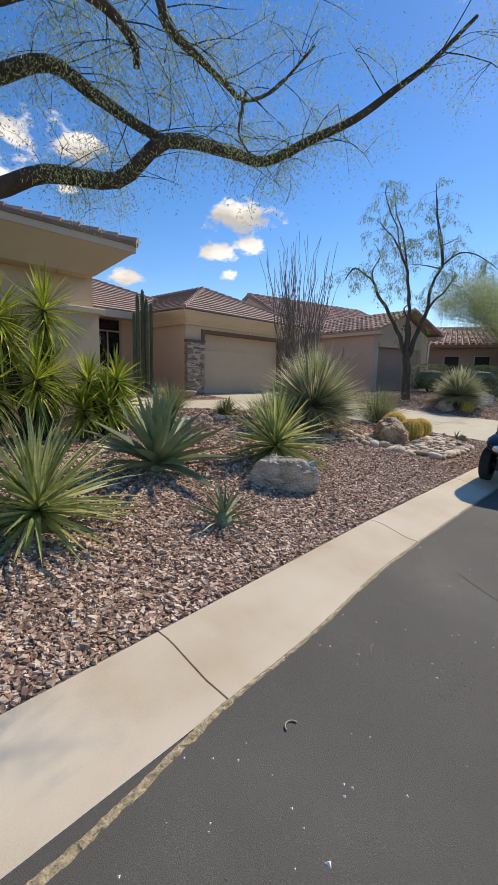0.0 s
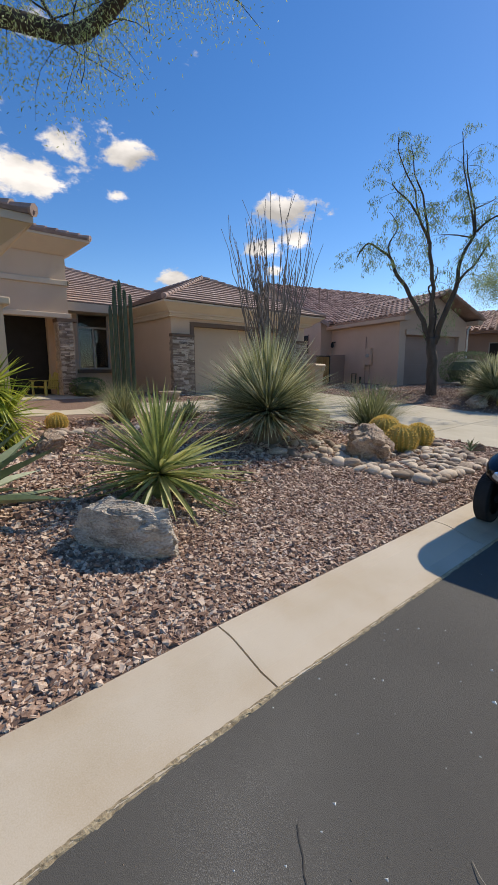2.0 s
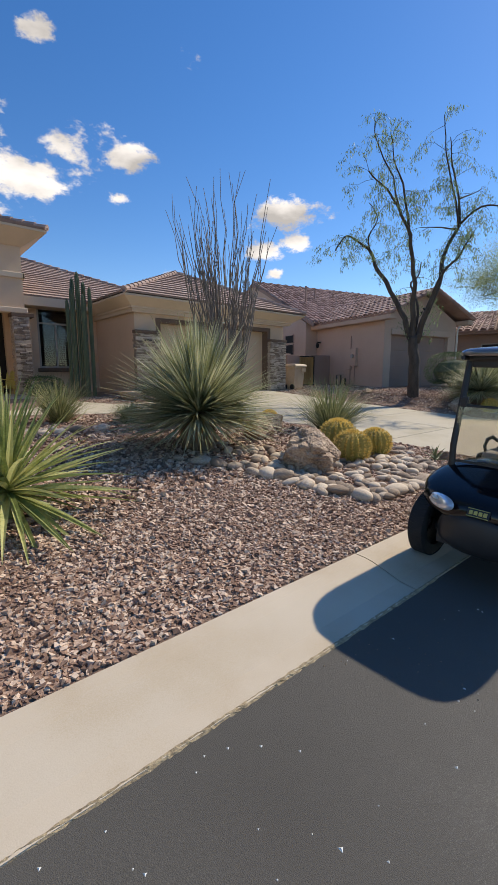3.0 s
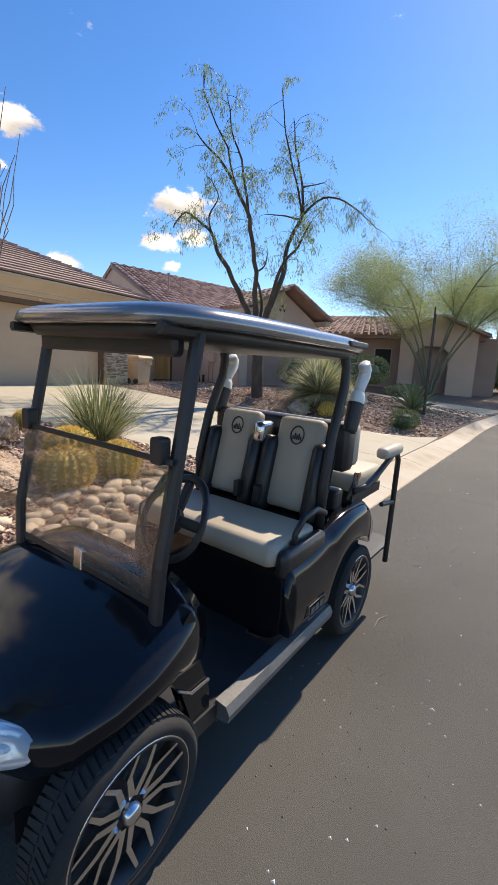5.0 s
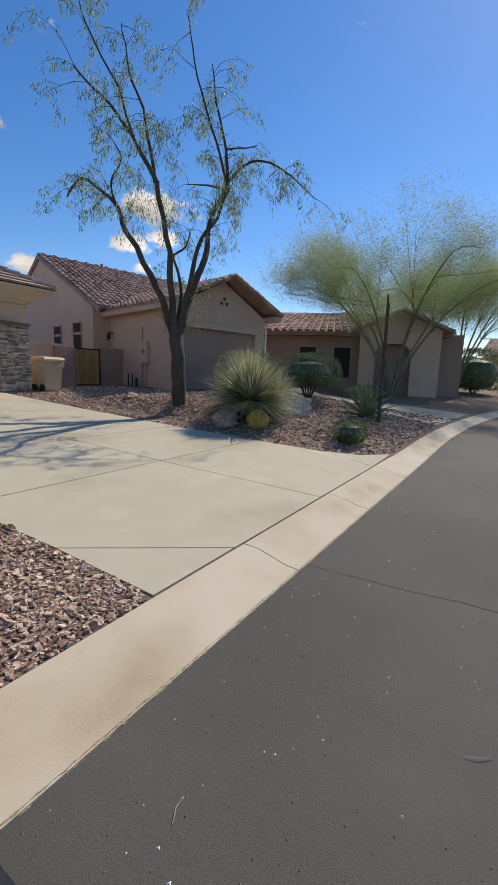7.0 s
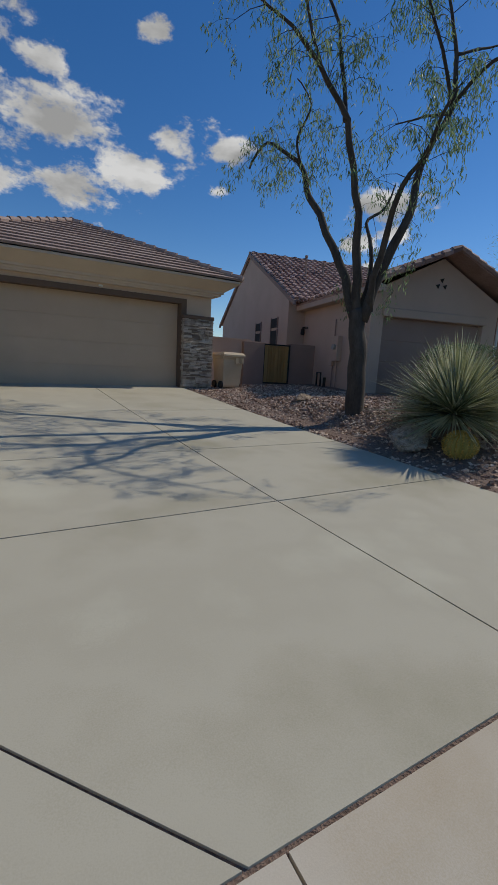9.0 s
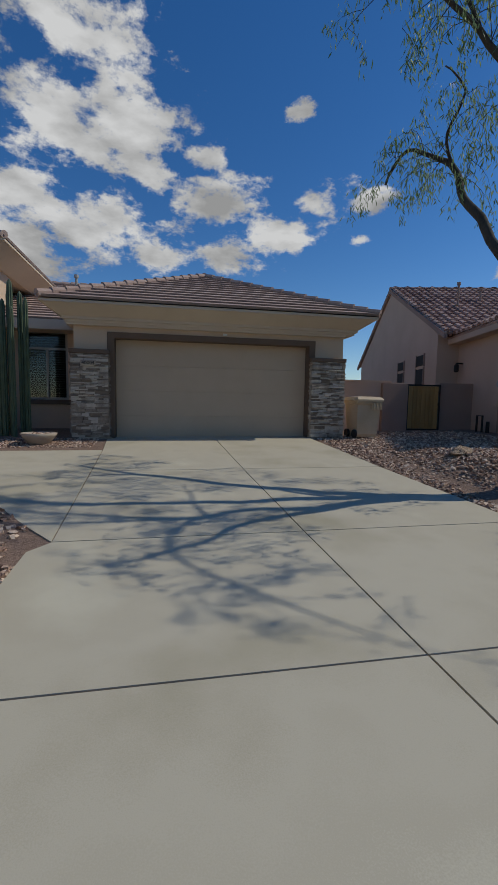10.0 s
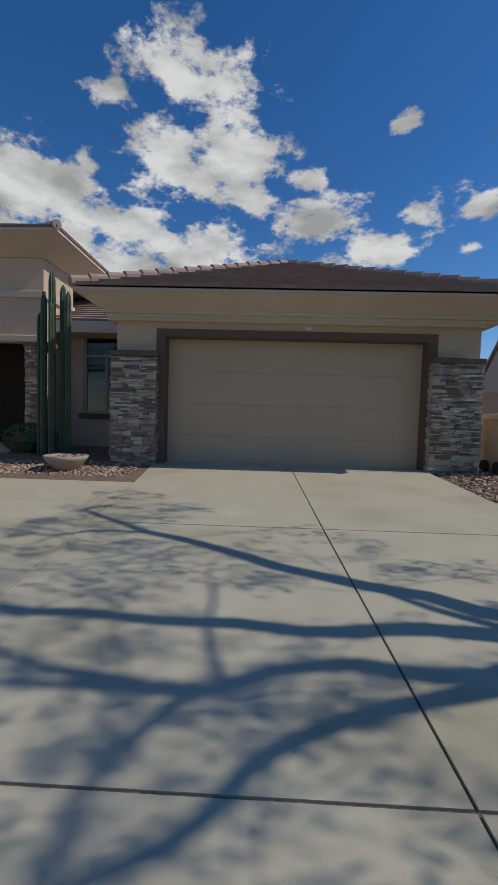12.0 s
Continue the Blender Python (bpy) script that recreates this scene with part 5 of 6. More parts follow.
def palo_verde(x, y, h, seed, reach):
    """Low forked limbs that arch into a wide flat dome of fine twigs."""
    rg = random.Random(seed)
    z = lot_z(x, y)
    limbs = []
    for i in range(8):
        a = i * .785 + rg.uniform(-.25, .25)
        r = reach * rg.uniform(.75, 1)
        up = h * rg.uniform(.62, .8)
        ca, sa = math.cos(a), math.sin(a)
        stem = [(x + ca * .12, y + sa * .12, z - .05), (x + ca * r * .14, y + sa * r * .14, z + up * .33), (x + ca * r * .42, y + sa * r * .42, z + up * .72), (x + ca * r * .74, y + sa * r * .74, z + up * .92), (x + ca * r, y + sa * r, z + up * .86)]
        limbs.append((.075, .010, stem))
        for q in range(5):
            a2 = a + rg.uniform(-.75, .75)
            f = rg.uniform(.3, .85)
            p0 = Vector(stem[1]).lerp(Vector(stem[2]), min(1, f * 1.4)) if f < .6 else Vector(stem[2]).lerp(Vector(stem[3]), (f - .6) * 3)
            r2 = min(reach, math.hypot(p0.x - x, p0.y - y) + reach * rg.uniform(.15, .45))
            top = z + h * math.sqrt(max(.12, 1 - (r2 / (reach * 1.12)) ** 2)) * rg.uniform(.84, 1)
            p2 = Vector((x + math.cos(a2) * r2, y + math.sin(a2) * r2, max(top, p0.z + .2)))
            limbs.append((.022, .005, [p0, p0.lerp(p2, .5) + Vector((0, 0, -.12)), p2]))
    branchy("palo_verde_tree", (x, y, z - .05), limbs, seed, M_BARK_G, M_LEAF_PV, "wide spreading palo verde with fine yellow-green crown", 3.2, 92, .105, .017, -.05, -.3, 1.2, .38, .26)


palo_verde(29.5, 3.9, 8.3, 91, 6.6)
palo_verde(36, 1.8, 8.6, 92, 5.8)


def leafy_dome(name, x, y, rx, ry, h, lift, n, seed, label, mat=None, leaf=.05):
    """A clipped shrub: stems, and small leaves through the outer shell of a dome."""
    base = thing(name, (x, y, lot_z(x, y) - .02), 0, label, "shrub")
    rg = random.Random(seed)
    st = Build()
    for i in range(7):
        a = i * .9
        st.tube([(math.cos(a) * .06, math.sin(a) * .06, 0), (math.cos(a) * rx * .3, math.sin(a) * ry * .3, lift + .2 * h), (math.cos(a) * rx * .6, math.sin(a) * ry * .6, lift + .5 * h)], [.03, .022, .01], 5)
    part("stems", st, M_BARK, base)
    lv = Build()
    for i in range(n):
        a, u = rg.uniform(0, 2 * math.pi), rg.uniform(-.75, 1)
        k = 1 - abs(rg.gauss(0, .09))
        ph = u * math.pi / 2
        w = 1 + .10 * noise.noise((math.cos(a) * 2, math.sin(a) * 2, u * 2 + seed))
        p = Vector((rx * math.cos(ph) ** .6 * math.cos(a) * k * w, ry * math.cos(ph) ** .6 * math.sin(a) * k * w, lift + h * .45 + h * .55 * math.sin(ph) * k * w if ph > 0 else lift + h * .45 + (h * .45) * math.sin(ph) * k))
        d = Vector((rg.uniform(-1, 1), rg.uniform(-1, 1), rg.uniform(-.5, 1))).normalized() * leaf * rg.uniform(.6, 1.4)
        s = d.orthogonal().normalized() * leaf * .32
        lv.add([p, p + d * .5 + s, p + d, p + d * .5 - s], [(0, 1, 2, 3)])
    tagged(part("leaves", lv, mat or M_HEDGE, base), kind="stuff")
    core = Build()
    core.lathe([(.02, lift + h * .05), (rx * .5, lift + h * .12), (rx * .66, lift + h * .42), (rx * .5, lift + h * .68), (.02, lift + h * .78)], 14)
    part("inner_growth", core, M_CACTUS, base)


leafy_dome("hedge_shrub", 21.0, 4.4, 1.12, 1.05, 1.1, .42, 7500, 201, "clipped dark green rounded hedge shrub on bare stems")
leafy_dome("hedge_shrub", 20.6, 6.5, 1.2, 1.1, 1.35, .1, 7000, 202, "clipped green dome shrub behind the desert spoon")
leafy_dome("shrub", 16.6, 1.45, .36, .36, .5, .0, 2400, 203, "small dark leafy shrub in gravel", leaf=.04)
leafy_dome("shrub", 6.75, 12.9, .6, .5, .62, .02, 1800, 204, "low green leafy shrub by the entry")
leafy_dome("shrub", 37.5, .9, 1.9, 1.9, 2.6, .1, 3000, 209, "dense rounded green shrub near the road", leaf=.12)
leafy_dome("shrub", 44, 2.0, 1.6, 1.6, 2.0, .1, 2200, 205, "distant rounded green shrub", leaf=.12)
leafy_dome("shrub", 40, -2.2, 1.1, 1.1, 1.6, .1, 1800, 206, "distant rounded green shrub by the road", leaf=.12)
leafy_dome("shrub", 36, 5, 1.5, 1.2, 1.1, .0, 1800, 207, "distant low desert shrub", leaf=.1)
leafy_dome("shrub", 27.5, 4.5, 1.6, .9, .6, .0, 1500, 208, "low dry brush under the palo verde", M_GRASS, leaf=.1)


# ---- golf cart ----
CX, CY = 7.05, -.21
cart = thing("golf_cart", m=pose(CX, CY, road_z(CX) - .02, 1.6, -.25, 0), label="black golf cart with tan seats and alloy wheels parked at kerb", category="golf cart")


def wheel(x, y, side):
    """side: -1 when the face looks to -y."""
    m = pose(x, y, .31, 90 if side < 0 else -90) @ Matrix.Scale(.88, 4)
    w = part("wheel", Build().lathe([(.229, .0), (.234, .075), (.240, .088), (.233, .094), (.221, .088), (.218, .02)], 40), M_BLACK, cart, "black and polished alloy wheel", m=m, smooth=True)
    part("tyre", Build().lathe([(.195, -.05), (.255, -.056), (.282, -.046), (.295, -.03), (.298, 0), (.295, .06), (.284, .09), (.262, .104), (.238, .09)], 48), M_RUBBER, w, smooth=True)
    tr = Build()
    for i in range(72):
        a = 2 * math.pi * i / 72
        for s, tl in ((-1, .25), (1, -.25)):
            mm = Matrix.Rotation(a + (.07 if s > 0 else 0), 4, "Z") @ Matrix.Translation((.298, 0, .015 + s * .034)) @ Matrix.Rotation(tl, 4, "X")
            tr.box(-.006, .002, -.009, .009, -.030, .030, mm)
    part("tread", tr, M_RUBBER, w)
    part("hub_plate", Build().lathe([(.0, .05), (.05, .052), (.12, .03), (.21, .022)], 30), M_BLACK, w, m=Matrix.Diagonal((1.08, 1.08, 1, 1)))
    for i in range(7):
        a = 2 * math.pi * i / 7
        for off in (-.2, .2):
            mm = Matrix.Rotation(a, 4, "Z")
            p0 = Vector((.045, off * .08, .066))
            p1 = Vector((.125 * math.cos(off * .8), .125 * math.sin(off * .8), .070))
            p2 = Vector((.208 * math.cos(off * 1.5), .208 * math.sin(off * 1.5), .086))
            rings = []
            for p, hw in ((p0, .0115), (p1, .0095), (p2, .007)):
                rings.append([mm @ (p + Vector((0, -hw, 0))), mm @ (p + Vector((0, hw, 0))), mm @ (p + Vector((0, hw, -.03))), mm @ (p + Vector((0, -hw, -.03)))])
            part("spoke", Build().loft(rings), M_ALU, w, m=Matrix.Diagonal((1.08, 1.08, 1, 1)))
    part("rim_lip", Build().lathe([(.210, .088), (.219, .095), (.224, .09), (.212, .080), (.210, .088)], 40), M_ALU, w, smooth=True, m=Matrix.Diagonal((1.08, 1.08, 1, 1)))
    part("hub_cap", Build().lathe([(.032, .055), (.030, .084), (.02, .092), (.0, .094)], 16), M_ALU, w, smooth=True, m=Matrix.Diagonal((1.08, 1.08, 1, 1)))
    for i in range(4):
        a = math.pi * i / 2 + .4
        part("lug_nut", Build().tube([(.056 * math.cos(a), .056 * math.sin(a), .05), (.056 * math.cos(a), .056 * math.sin(a), .075)], .009, 6), M_ALU, w)


for wx in (-.73, .86):
    wheel(wx, -.44, -1)
    wheel(wx, .44, 1)


def ring_yz(x, hw, z0, z1, n=20, power=2.6, zs=None):
    """A closed section across the cart: flat below, rounded above."""
    out = []
    for i in range(n):
        a = 2 * math.pi * i / n
        c, s = math.cos(a), math.sin(a)
        yy = hw * math.copysign(abs(c) ** (2 / power), c)
        k = math.copysign(abs(s) ** (2 / power), s)
        zz = (z0 + z1) / 2 + (z1 - z0) / 2 * k
        out.append((x + (0 if zs is None else zs * (zz - z0)), yy, zz))
    return out


HOOD = ((-1.005, .17, .49, .575), (-.985, .28, .47, .62), (-.945, .39, .47, .655), (-.88, .465, .49, .69), (-.78, .51, .545, .735), (-.68, .525, .57, .775), (-.57, .515, .56, .815), (-.47, .49, .50, .845), (-.40, .465, .46, .86))
body = part("hood", Build().loft([ring_yz(*r, n=28, power=2.9) for r in HOOD]), M_PAINT, cart, "glossy black front cowl", smooth=True)
NOSE = ((-1.02, .15, .31, .51), (-1.0, .25, .26, .545), (-.95, .30, .23, .56), (-.85, .315, .22, .57), (-.70, .315, .24, .58), (-.45, .31, .28, .58))
part("bumper", Build().loft([ring_yz(*r, n=24) for r in NOSE]), M_BLACK, cart, "matt black bumper", smooth=True)
for s in (-1, 1):
    ml = pose(-.992, s * .285, .597, 0, -64, s * -36) @ Matrix.Diagonal((.46, 1.22, 1, 1))
    hl = part("headlight", Build().lathe([(.0, .020), (.06, .019), (.10, .014), (.113, .0), (.115, -.03)], 24, ml), M_LENS, body, "clear headlight", smooth=True)
    part("reflector", Build().lathe([(.0, .005), (.09, .012), (.105, .0), (.11, -.03)], 20, pose(.008, 0, 0) @ ml), M_ALU, hl)
    part("bulb", Build().lathe([(.0, .022), (.022, .018), (.028, .004)], 12, pose(.004, s * .03, .012) @ ml), M_WHITE, hl)
mb = pose(-1.012, 0, .575, 0, 0, -90) @ pose(0, 0, 0, -26)
badge = part("badge", Build().box(-.075, .075, -.006, .006, -.032, .032, mb, .005), M_BLACK, body, "rectangular badge")
bb = Build()
mb = pose(-1.02, 0, .578, 0, 0, -90) @ pose(0, 0, 0, -26)
for i in range(4):
    bb.box(-.058 + i * .031, -.035 + i * .031, -.003, .003, -.014, .014, mb)
bb.box(-.071, .071, -.003, .003, .025, .029, mb).box(-.071, .071, -.003, .003, -.029, -.025, mb)
part("badge_bars", bb, M_YELLOW, badge)
# cowl behind the wheel, floor and sills
for s in (-1, 1):
    part("cowl_side", Build().extrude([(-.58, .357), (-.42, .36), (-.44, .46), (-.56, .62), (-.60, .76), (-.64, .80), (-.76, .74), (-.80, .60), (-.692, .518)], Matrix.Translation((0, s * .50 - .03, 0)), .06), M_PAINT, cart)
    part("cowl_seam", Build().tube([(-.74, s * .537, .55), (-.62, s * .537, .50), (-.46, s * .537, .50)], .006, 5), M_ROCKER, cart)
    part("sill", Build().loft([[(x, s * .53, .30), (x, s * .60, .315), (x, s * .605, .345), (x, s * .585, .375), (x, s * .53, .38)] for x in (-.36, -.1, .3, .52)]), M_ROCKER, cart, "scuffed grey aluminium sill")
part("floor", Build().box(-.72, .06, -.54, .54, .30, .37), M_BLACK, cart, "black ribbed floor mat")
part("dash", Build().loft([ring_yz(-.74, .49, .58, .845), ring_yz(-.62, .48, .62, .84), ring_yz(-.55, .46, .68, .81)]), M_BLACK, cart, smooth=True)
part("seat_base", Build().loft([ring_yz(.10, .52, .34, .72, power=6), ring_yz(.18, .55, .34, .74, power=6), ring_yz(.50, .55, .34, .76, power=6)]), M_PAINT, cart, smooth=False)
rear = part("rear_body", Build().loft([ring_yz(.36, .555, .36, .78, power=4), ring_yz(.62, .57, .42, .80, power=4), ring_yz(.85, .57, .58, .82, power=4), ring_yz(1.06, .55, .55, .79, power=4), ring_yz(1.16, .5, .50, .70, power=4)]), M_PAINT, cart, "glossy black rear body", smooth=True)
for s in (-1, 1):
    rings = []
    for i in range(35):
        x = .11 + 1.06 * i / 34
        under = .33 ** 2 - (x - .83) ** 2
        lo = max(.40 - .03 * smooth01((x - .4) / .2), .30 + math.sqrt(max(0, under))) if x < 1.1 else .52
        hi = .735 + .09 * smooth01((x - .2) / .6) - .15 * smooth01((x - .95) / .25)
        hi, wd = max(hi, lo + .05), 1 - .12 * smooth01((x - .95) / .3)
        rings.append([(x, s * wd * y, lo + (hi - lo) * f) for y, f in ((.50, .0), (.575, .0), (.585, .06), (.59, .35), (.585, .62), (.565, .82), (.53, .95), (.47, 1.0), (.45, .8))])
    part("side_panel", Build().loft(rings), M_PAINT, cart, "glossy black side and rear wheel arch", smooth=True)
    part("tail_lamp", Build().box(1.10, 1.18, s * .42 - .05, s * .42 + .05, .58, .68, None, .02), M_RED, rear, "red tail lamp")
emb = Build()
ms = pose(.34, -.5915, .455)
emb.box(-.085, .085, -.004, 0, .030, .036, ms).box(-.085, .085, -.004, 0, -.036, -.030, ms).box(-.085, -.079, -.004, 0, -.03, .03, ms).box(.079, .085, -.004, 0, -.03, .03, ms)
for i in range(3):
    emb.box(-.06 + i * .045, -.028 + i * .045, -.004, 0, -.017, .017, ms)
part("side_badge", emb, M_ROCKER, cart, "outlined side badge")
# front seats
part("seat_cushion", Build().box(.05, .46, -.52, .52, .70, .815, None, .045), M_TAN, cart, "tan vinyl bench cushion", smooth=True)
for s in (-1, 1):
    part("seat_bolster", Build().box(.08, .48, s * .545 - .04, s * .545 + .04, .66, .79, None, .035), M_VINYL, cart, "black vinyl bolster", smooth=True)
for cy in (-.245, .245):
    m = pose(.49, cy, .80, 0, 14, 0)
    sb = part("seat_back", Build().box(0, .09, -.165, .165, .02, .52, m, .035), M_TAN, cart, "tan seat back with black bolsters", smooth=True)
    for s in (-1, 1):
        part("bolster", Build().box(-.045, .11, s * .185 - .055, s * .185 + .055, -.02, .40, m, .045), M_VINYL, sb, smooth=True)
    part("back_shell", Build().box(.085, .13, -.23, .23, .0, .50, m, .03), M_VINYL, sb, smooth=True)
    em = Build().lathe([(.048, 0), (.052, .003), (.044, .003), (.043, 0), (.048, 0)], 24, m @ pose(-.003, 0, .42, 0, -90, 0))
    for i, hh in enumerate((.02, .035, .028, .036, .022)):
        em.box(-.004, 0, -.030 + i * .014, -.022 + i * .014, .395, .395 + hh, m)
    part("emblem", em, M_VINYL, sb, "round stitched emblem")
part("seat_gap_trim", Build().box(.50, .64, -.045, .045, 1.14, 1.26, pose(0, 0, 0), .03), M_ALU, cart, smooth=True)
for s in (-1, 1):
    part("arm_loop", Build().tube([(.22, s * .52, .74), (.20, s * .545, .84), (.26, s * .55, .90), (.38, s * .55, .91), (.50, s * .54, .86)], .018, 8), M_VINYL, cart, smooth=True)
    part("belt", Build().box(.42, .47, s * .08 - .02, s * .08 + .02, .84, .93, None, .008), M_BLACK, cart)
# steering
part("steering_column", Build().tube([(-.60, -.25, .78), (-.36, -.25, .96)], .03, 10), M_BLACK, cart)
sw = part("steering_wheel", Build().tube([pose(-.33, -.25, .985, 0, -50, 0) @ Vector((.175 * math.cos(a), .175 * math.sin(a), 0)) for a in [2 * math.pi * i / 32 for i in range(33)]], .017, 8, False), M_BLACK, cart, smooth=True)
mw = pose(-.33, -.25, .985, 0, -50, 0)
part("wheel_spokes", Build().box(-.16, .16, -.022, .022, -.012, .012, mw, .008).box(-.022, .022, -.16, .02, -.012, .012, mw, .008).lathe([(.0, .03), (.05, .025), (.055, -.02)], 14, mw), M_BLACK, sw)
# windshield
ms = Matrix.Translation((-.80, 0, .835)) @ Matrix.Rotation(radians(7), 4, "Y")
ws = part("windshield", Build().box(-.004, .004, -.50, .50, .0, .43, ms), M_SHIELD, cart, "smoked lower windshield half")
part("windshield_bar", Build().box(-.012, .012, -.51, .51, .43, .45, ms, .006).box(-.01, .01, -.51, .51, -.02, .0, ms), M_BLACK, ws)
part("hinge_clip", Build().box(-.02, .02, -.03, .03, -.03, .05, ms, .006), M_ALU, ws)
for s in (-1, 1):
    part("front_pillar", Build().tube([(-.82, s * .49, .70), (-.80, s * .50, .95), (-.55, s * .49, 1.64)], .033, 8), M_BLACK, cart)
    part("clip", Build().box(-.79, -.71, s * .45 - .03, s * .45 + .03, 1.26, 1.34, None, .01), M_BLACK, cart)
    part("rear_pillar", Build().tube([(.52, s * .50, .76), (.51, s * .505, 1.0), (.57, s * .50, 1.25), (.67, s * .49, 1.48), (.68, s * .485, 1.58), (.63, s * .47, 1.69)], .03, 8), M_BLACK, cart, smooth=True)
    mh = pose(.70, s * .54, 1.25, 0, 18, 0) @ Matrix.Scale(.60, 4)
    sl = part("bottle_sleeve", Build().lathe([(.0, 0), (.062, .0), (.072, .02), (.085, .26), (.08, .26), (.066, .03)], 16, mh), M_BLACK, cart, "black bottle sleeve")
    spout = [mh @ Vector(q) for q in ((0, 0, .36), (0, 0, .40), (.02, 0, .46), (.045, 0, .53), (.03, 0, .575), (-.02, 0, .60))]
    part("sand_bottle", Build().lathe([(.066, .20), (.078, .27), (.078, .32), (.07, .345), (.04, .385), (.0, .40)], 16, mh).tube(spout, [.034, .034, .036, .038, .04, .038], 14), M_WHITE, sl, "white seed bottle", smooth=True)
# roof
def roof_ring(grow, z, n=40):
    out = []
    for i in range(n):
        a = 2 * math.pi * i / n
        c, s = math.cos(a), math.sin(a)
        out.append((.12 + (.73 + grow) * math.copysign(abs(c) ** .35, c), (.50 + grow) * math.copysign(abs(s) ** .35, s), z))
    return out
part("roof", Build().loft([roof_ring(-.10, 1.660), roof_ring(-.02, 1.655), roof_ring(.0, 1.668), roof_ring(-.010, 1.70), roof_ring(-.05, 1.718), roof_ring(-.20, 1.735), roof_ring(-.40, 1.74)]), M_SILVER, cart, "glossy dark silver canopy", smooth=True)
part("roof_rim", Build().loft([roof_ring(-.16, 1.615), roof_ring(-.06, 1.62), roof_ring(-.04, 1.657), roof_ring(-.16, 1.657)]), M_BLACK, cart, smooth=True)
for s in (-1, 1):
    part("roof_handle", Build().box(.46, .68, s * .490 - .012, s * .490 + .012, 1.668, 1.70, None, .01), M_BLACK, cart, "recessed dark grip")
    part("roof_frame", Build().tube([(-.58, s * .40, 1.645), (.0, s * .40, 1.635), (.74, s * .40, 1.645)], .018, 6), M_BLACK, cart)
part("front_visor", Build().box(-.66, -.58, -.45, .45, 1.57, 1.64, None, .02), M_BLACK, cart)
# rear bench
part("rear_cushion", Build().box(.90, 1.28, -.47, .47, .86, .98, None, .035), M_TAN, cart, "tan rear bench cushion", smooth=True)
part("rear_back", Build().box(.78, .90, -.47, .47, 1.04, 1.28, pose(0, 0, 0), .035), M_TAN, cart, "tan rear back rest", smooth=True)
part("rear_back_shell", Build().box(.68, .80, -.48, .48, 1.03, 1.29, None, .03), M_VINYL, cart, smooth=True)
for s in (-1, 1):
    part("grab_rail", Build().tube([(.72, s * .53, .94), (.85, s * .55, .945), (1.0, s * .56, 1.0), (1.17, s * .565, 1.075), (1.25, s * .565, 1.07), (1.285, s * .565, 1.02), (1.29, s * .565, .6), (1.29, s * .565, .32)], .018, 8), M_BLACK, cart, smooth=True)
    part("arm_pad", Build().box(.98, 1.26, s * .565 - .04, s * .565 + .04, 1.075, 1.14, pose(0, 0, 0), .025), M_TAN, cart, "tan arm pad", smooth=True)
    part("bench_strut", Build().tube([(1.08, s * .42, .88), (1.10, s * .42, .50), (1.12, s * .42, .34)], .016, 6).tube([(1.29, s * .565, .74), (1.08, s * .565, .78)], .016, 6), M_BLACK, cart)
part("bench_frame", Build().box(.88, 1.29, -.46, .46, .80, .86), M_BLACK, cart)
part("foot_plate", Build().loft([[(1.16, y, .345), (1.52 - c, y, .335), (1.60 - c, y * .97, .337), (1.60 - c, y * .97, .351), (1.52 - c, y, .355), (1.16, y, .365)] for y, c in ((-.50, .06), (-.47, .02), (-.40, 0), (.40, 0), (.47, .02), (.50, .06))]), M_BLACK, cart, "black foot plate")
part("foot_frame", Build().tube([(.95, -.40, .40), (1.2, -.46, .32), (1.5, -.46, .325), (1.5, .46, .325), (1.2, .46, .32), (.95, .40, .40)], .018, 6), M_BLACK, cart)
part("tag", Build().box(.92, .95, -.535, -.53, .90, .99), M_TAG, cart, "orange tag")
part("buckle_strap", Build().tube([(.86, -.50, .84), (.88, -.53, .93), (.93, -.51, .98)], .014, 6).box(.70, .80, -.5, -.40, .80, .92, None, .02), M_BLACK, cart)
part("axle", Build().tube([(.83, -.4, .30), (.83, .4, .30)], .05, 8).tube([(-.73, -.4, .30), (-.73, .4, .30)], .04, 8).box(-.95, 1.0, -.3, .3, .26, .36), M_BLACK, cart)

# the body is slimmer than its track, and its nose short
for ob in cart.children:
    if ob.name.split(".")[0] in ("wheel", "hood", "bumper", "axle", "roof", "roof_rim", "roof_handle", "roof_frame"):
        continue
    low = ob.name.split(".")[0] in ("side_panel", "cowl_side", "cowl_seam", "sill", "side_badge", "floor", "rear_body", "seat_base")
    back = ob.name.split(".")[0] in ("grab_rail", "arm_pad", "rear_cushion", "rear_back", "rear_back_shell", "bench_frame", "bench_strut", "foot_plate", "foot_frame")
    for piece in [ob] + list(ob.children_recursive):
        for p in piece.data.vertices:
            p.co.y *= .88 if low else .94 if back else .82
            if p.co.x < -.3:
                p.co.x = -.3 + (p.co.x + .3) * .53
            if p.co.x > .9:
                p.co.x += (p.co.x - .9) * .17

# ---- loose things ----
bz = lot_z(16.4, 11.5)
wbin = thing("wheeled_bin", (16.42, 11.45, bz), 4, "sun-bleached tan wheeled refuse bin by the pier", "bin")
part("body", Build().loft([[(sx * w, sy * d, z) for sx, sy in ((-1, -1), (1, -1), (1, 1), (-1, 1))] for w, d, z in ((.26, .24, .03), (.29, .27, .1), (.33, .33, .86), (.36, .36, .90), (.36, .36, .95))]), M_BIN, wbin)
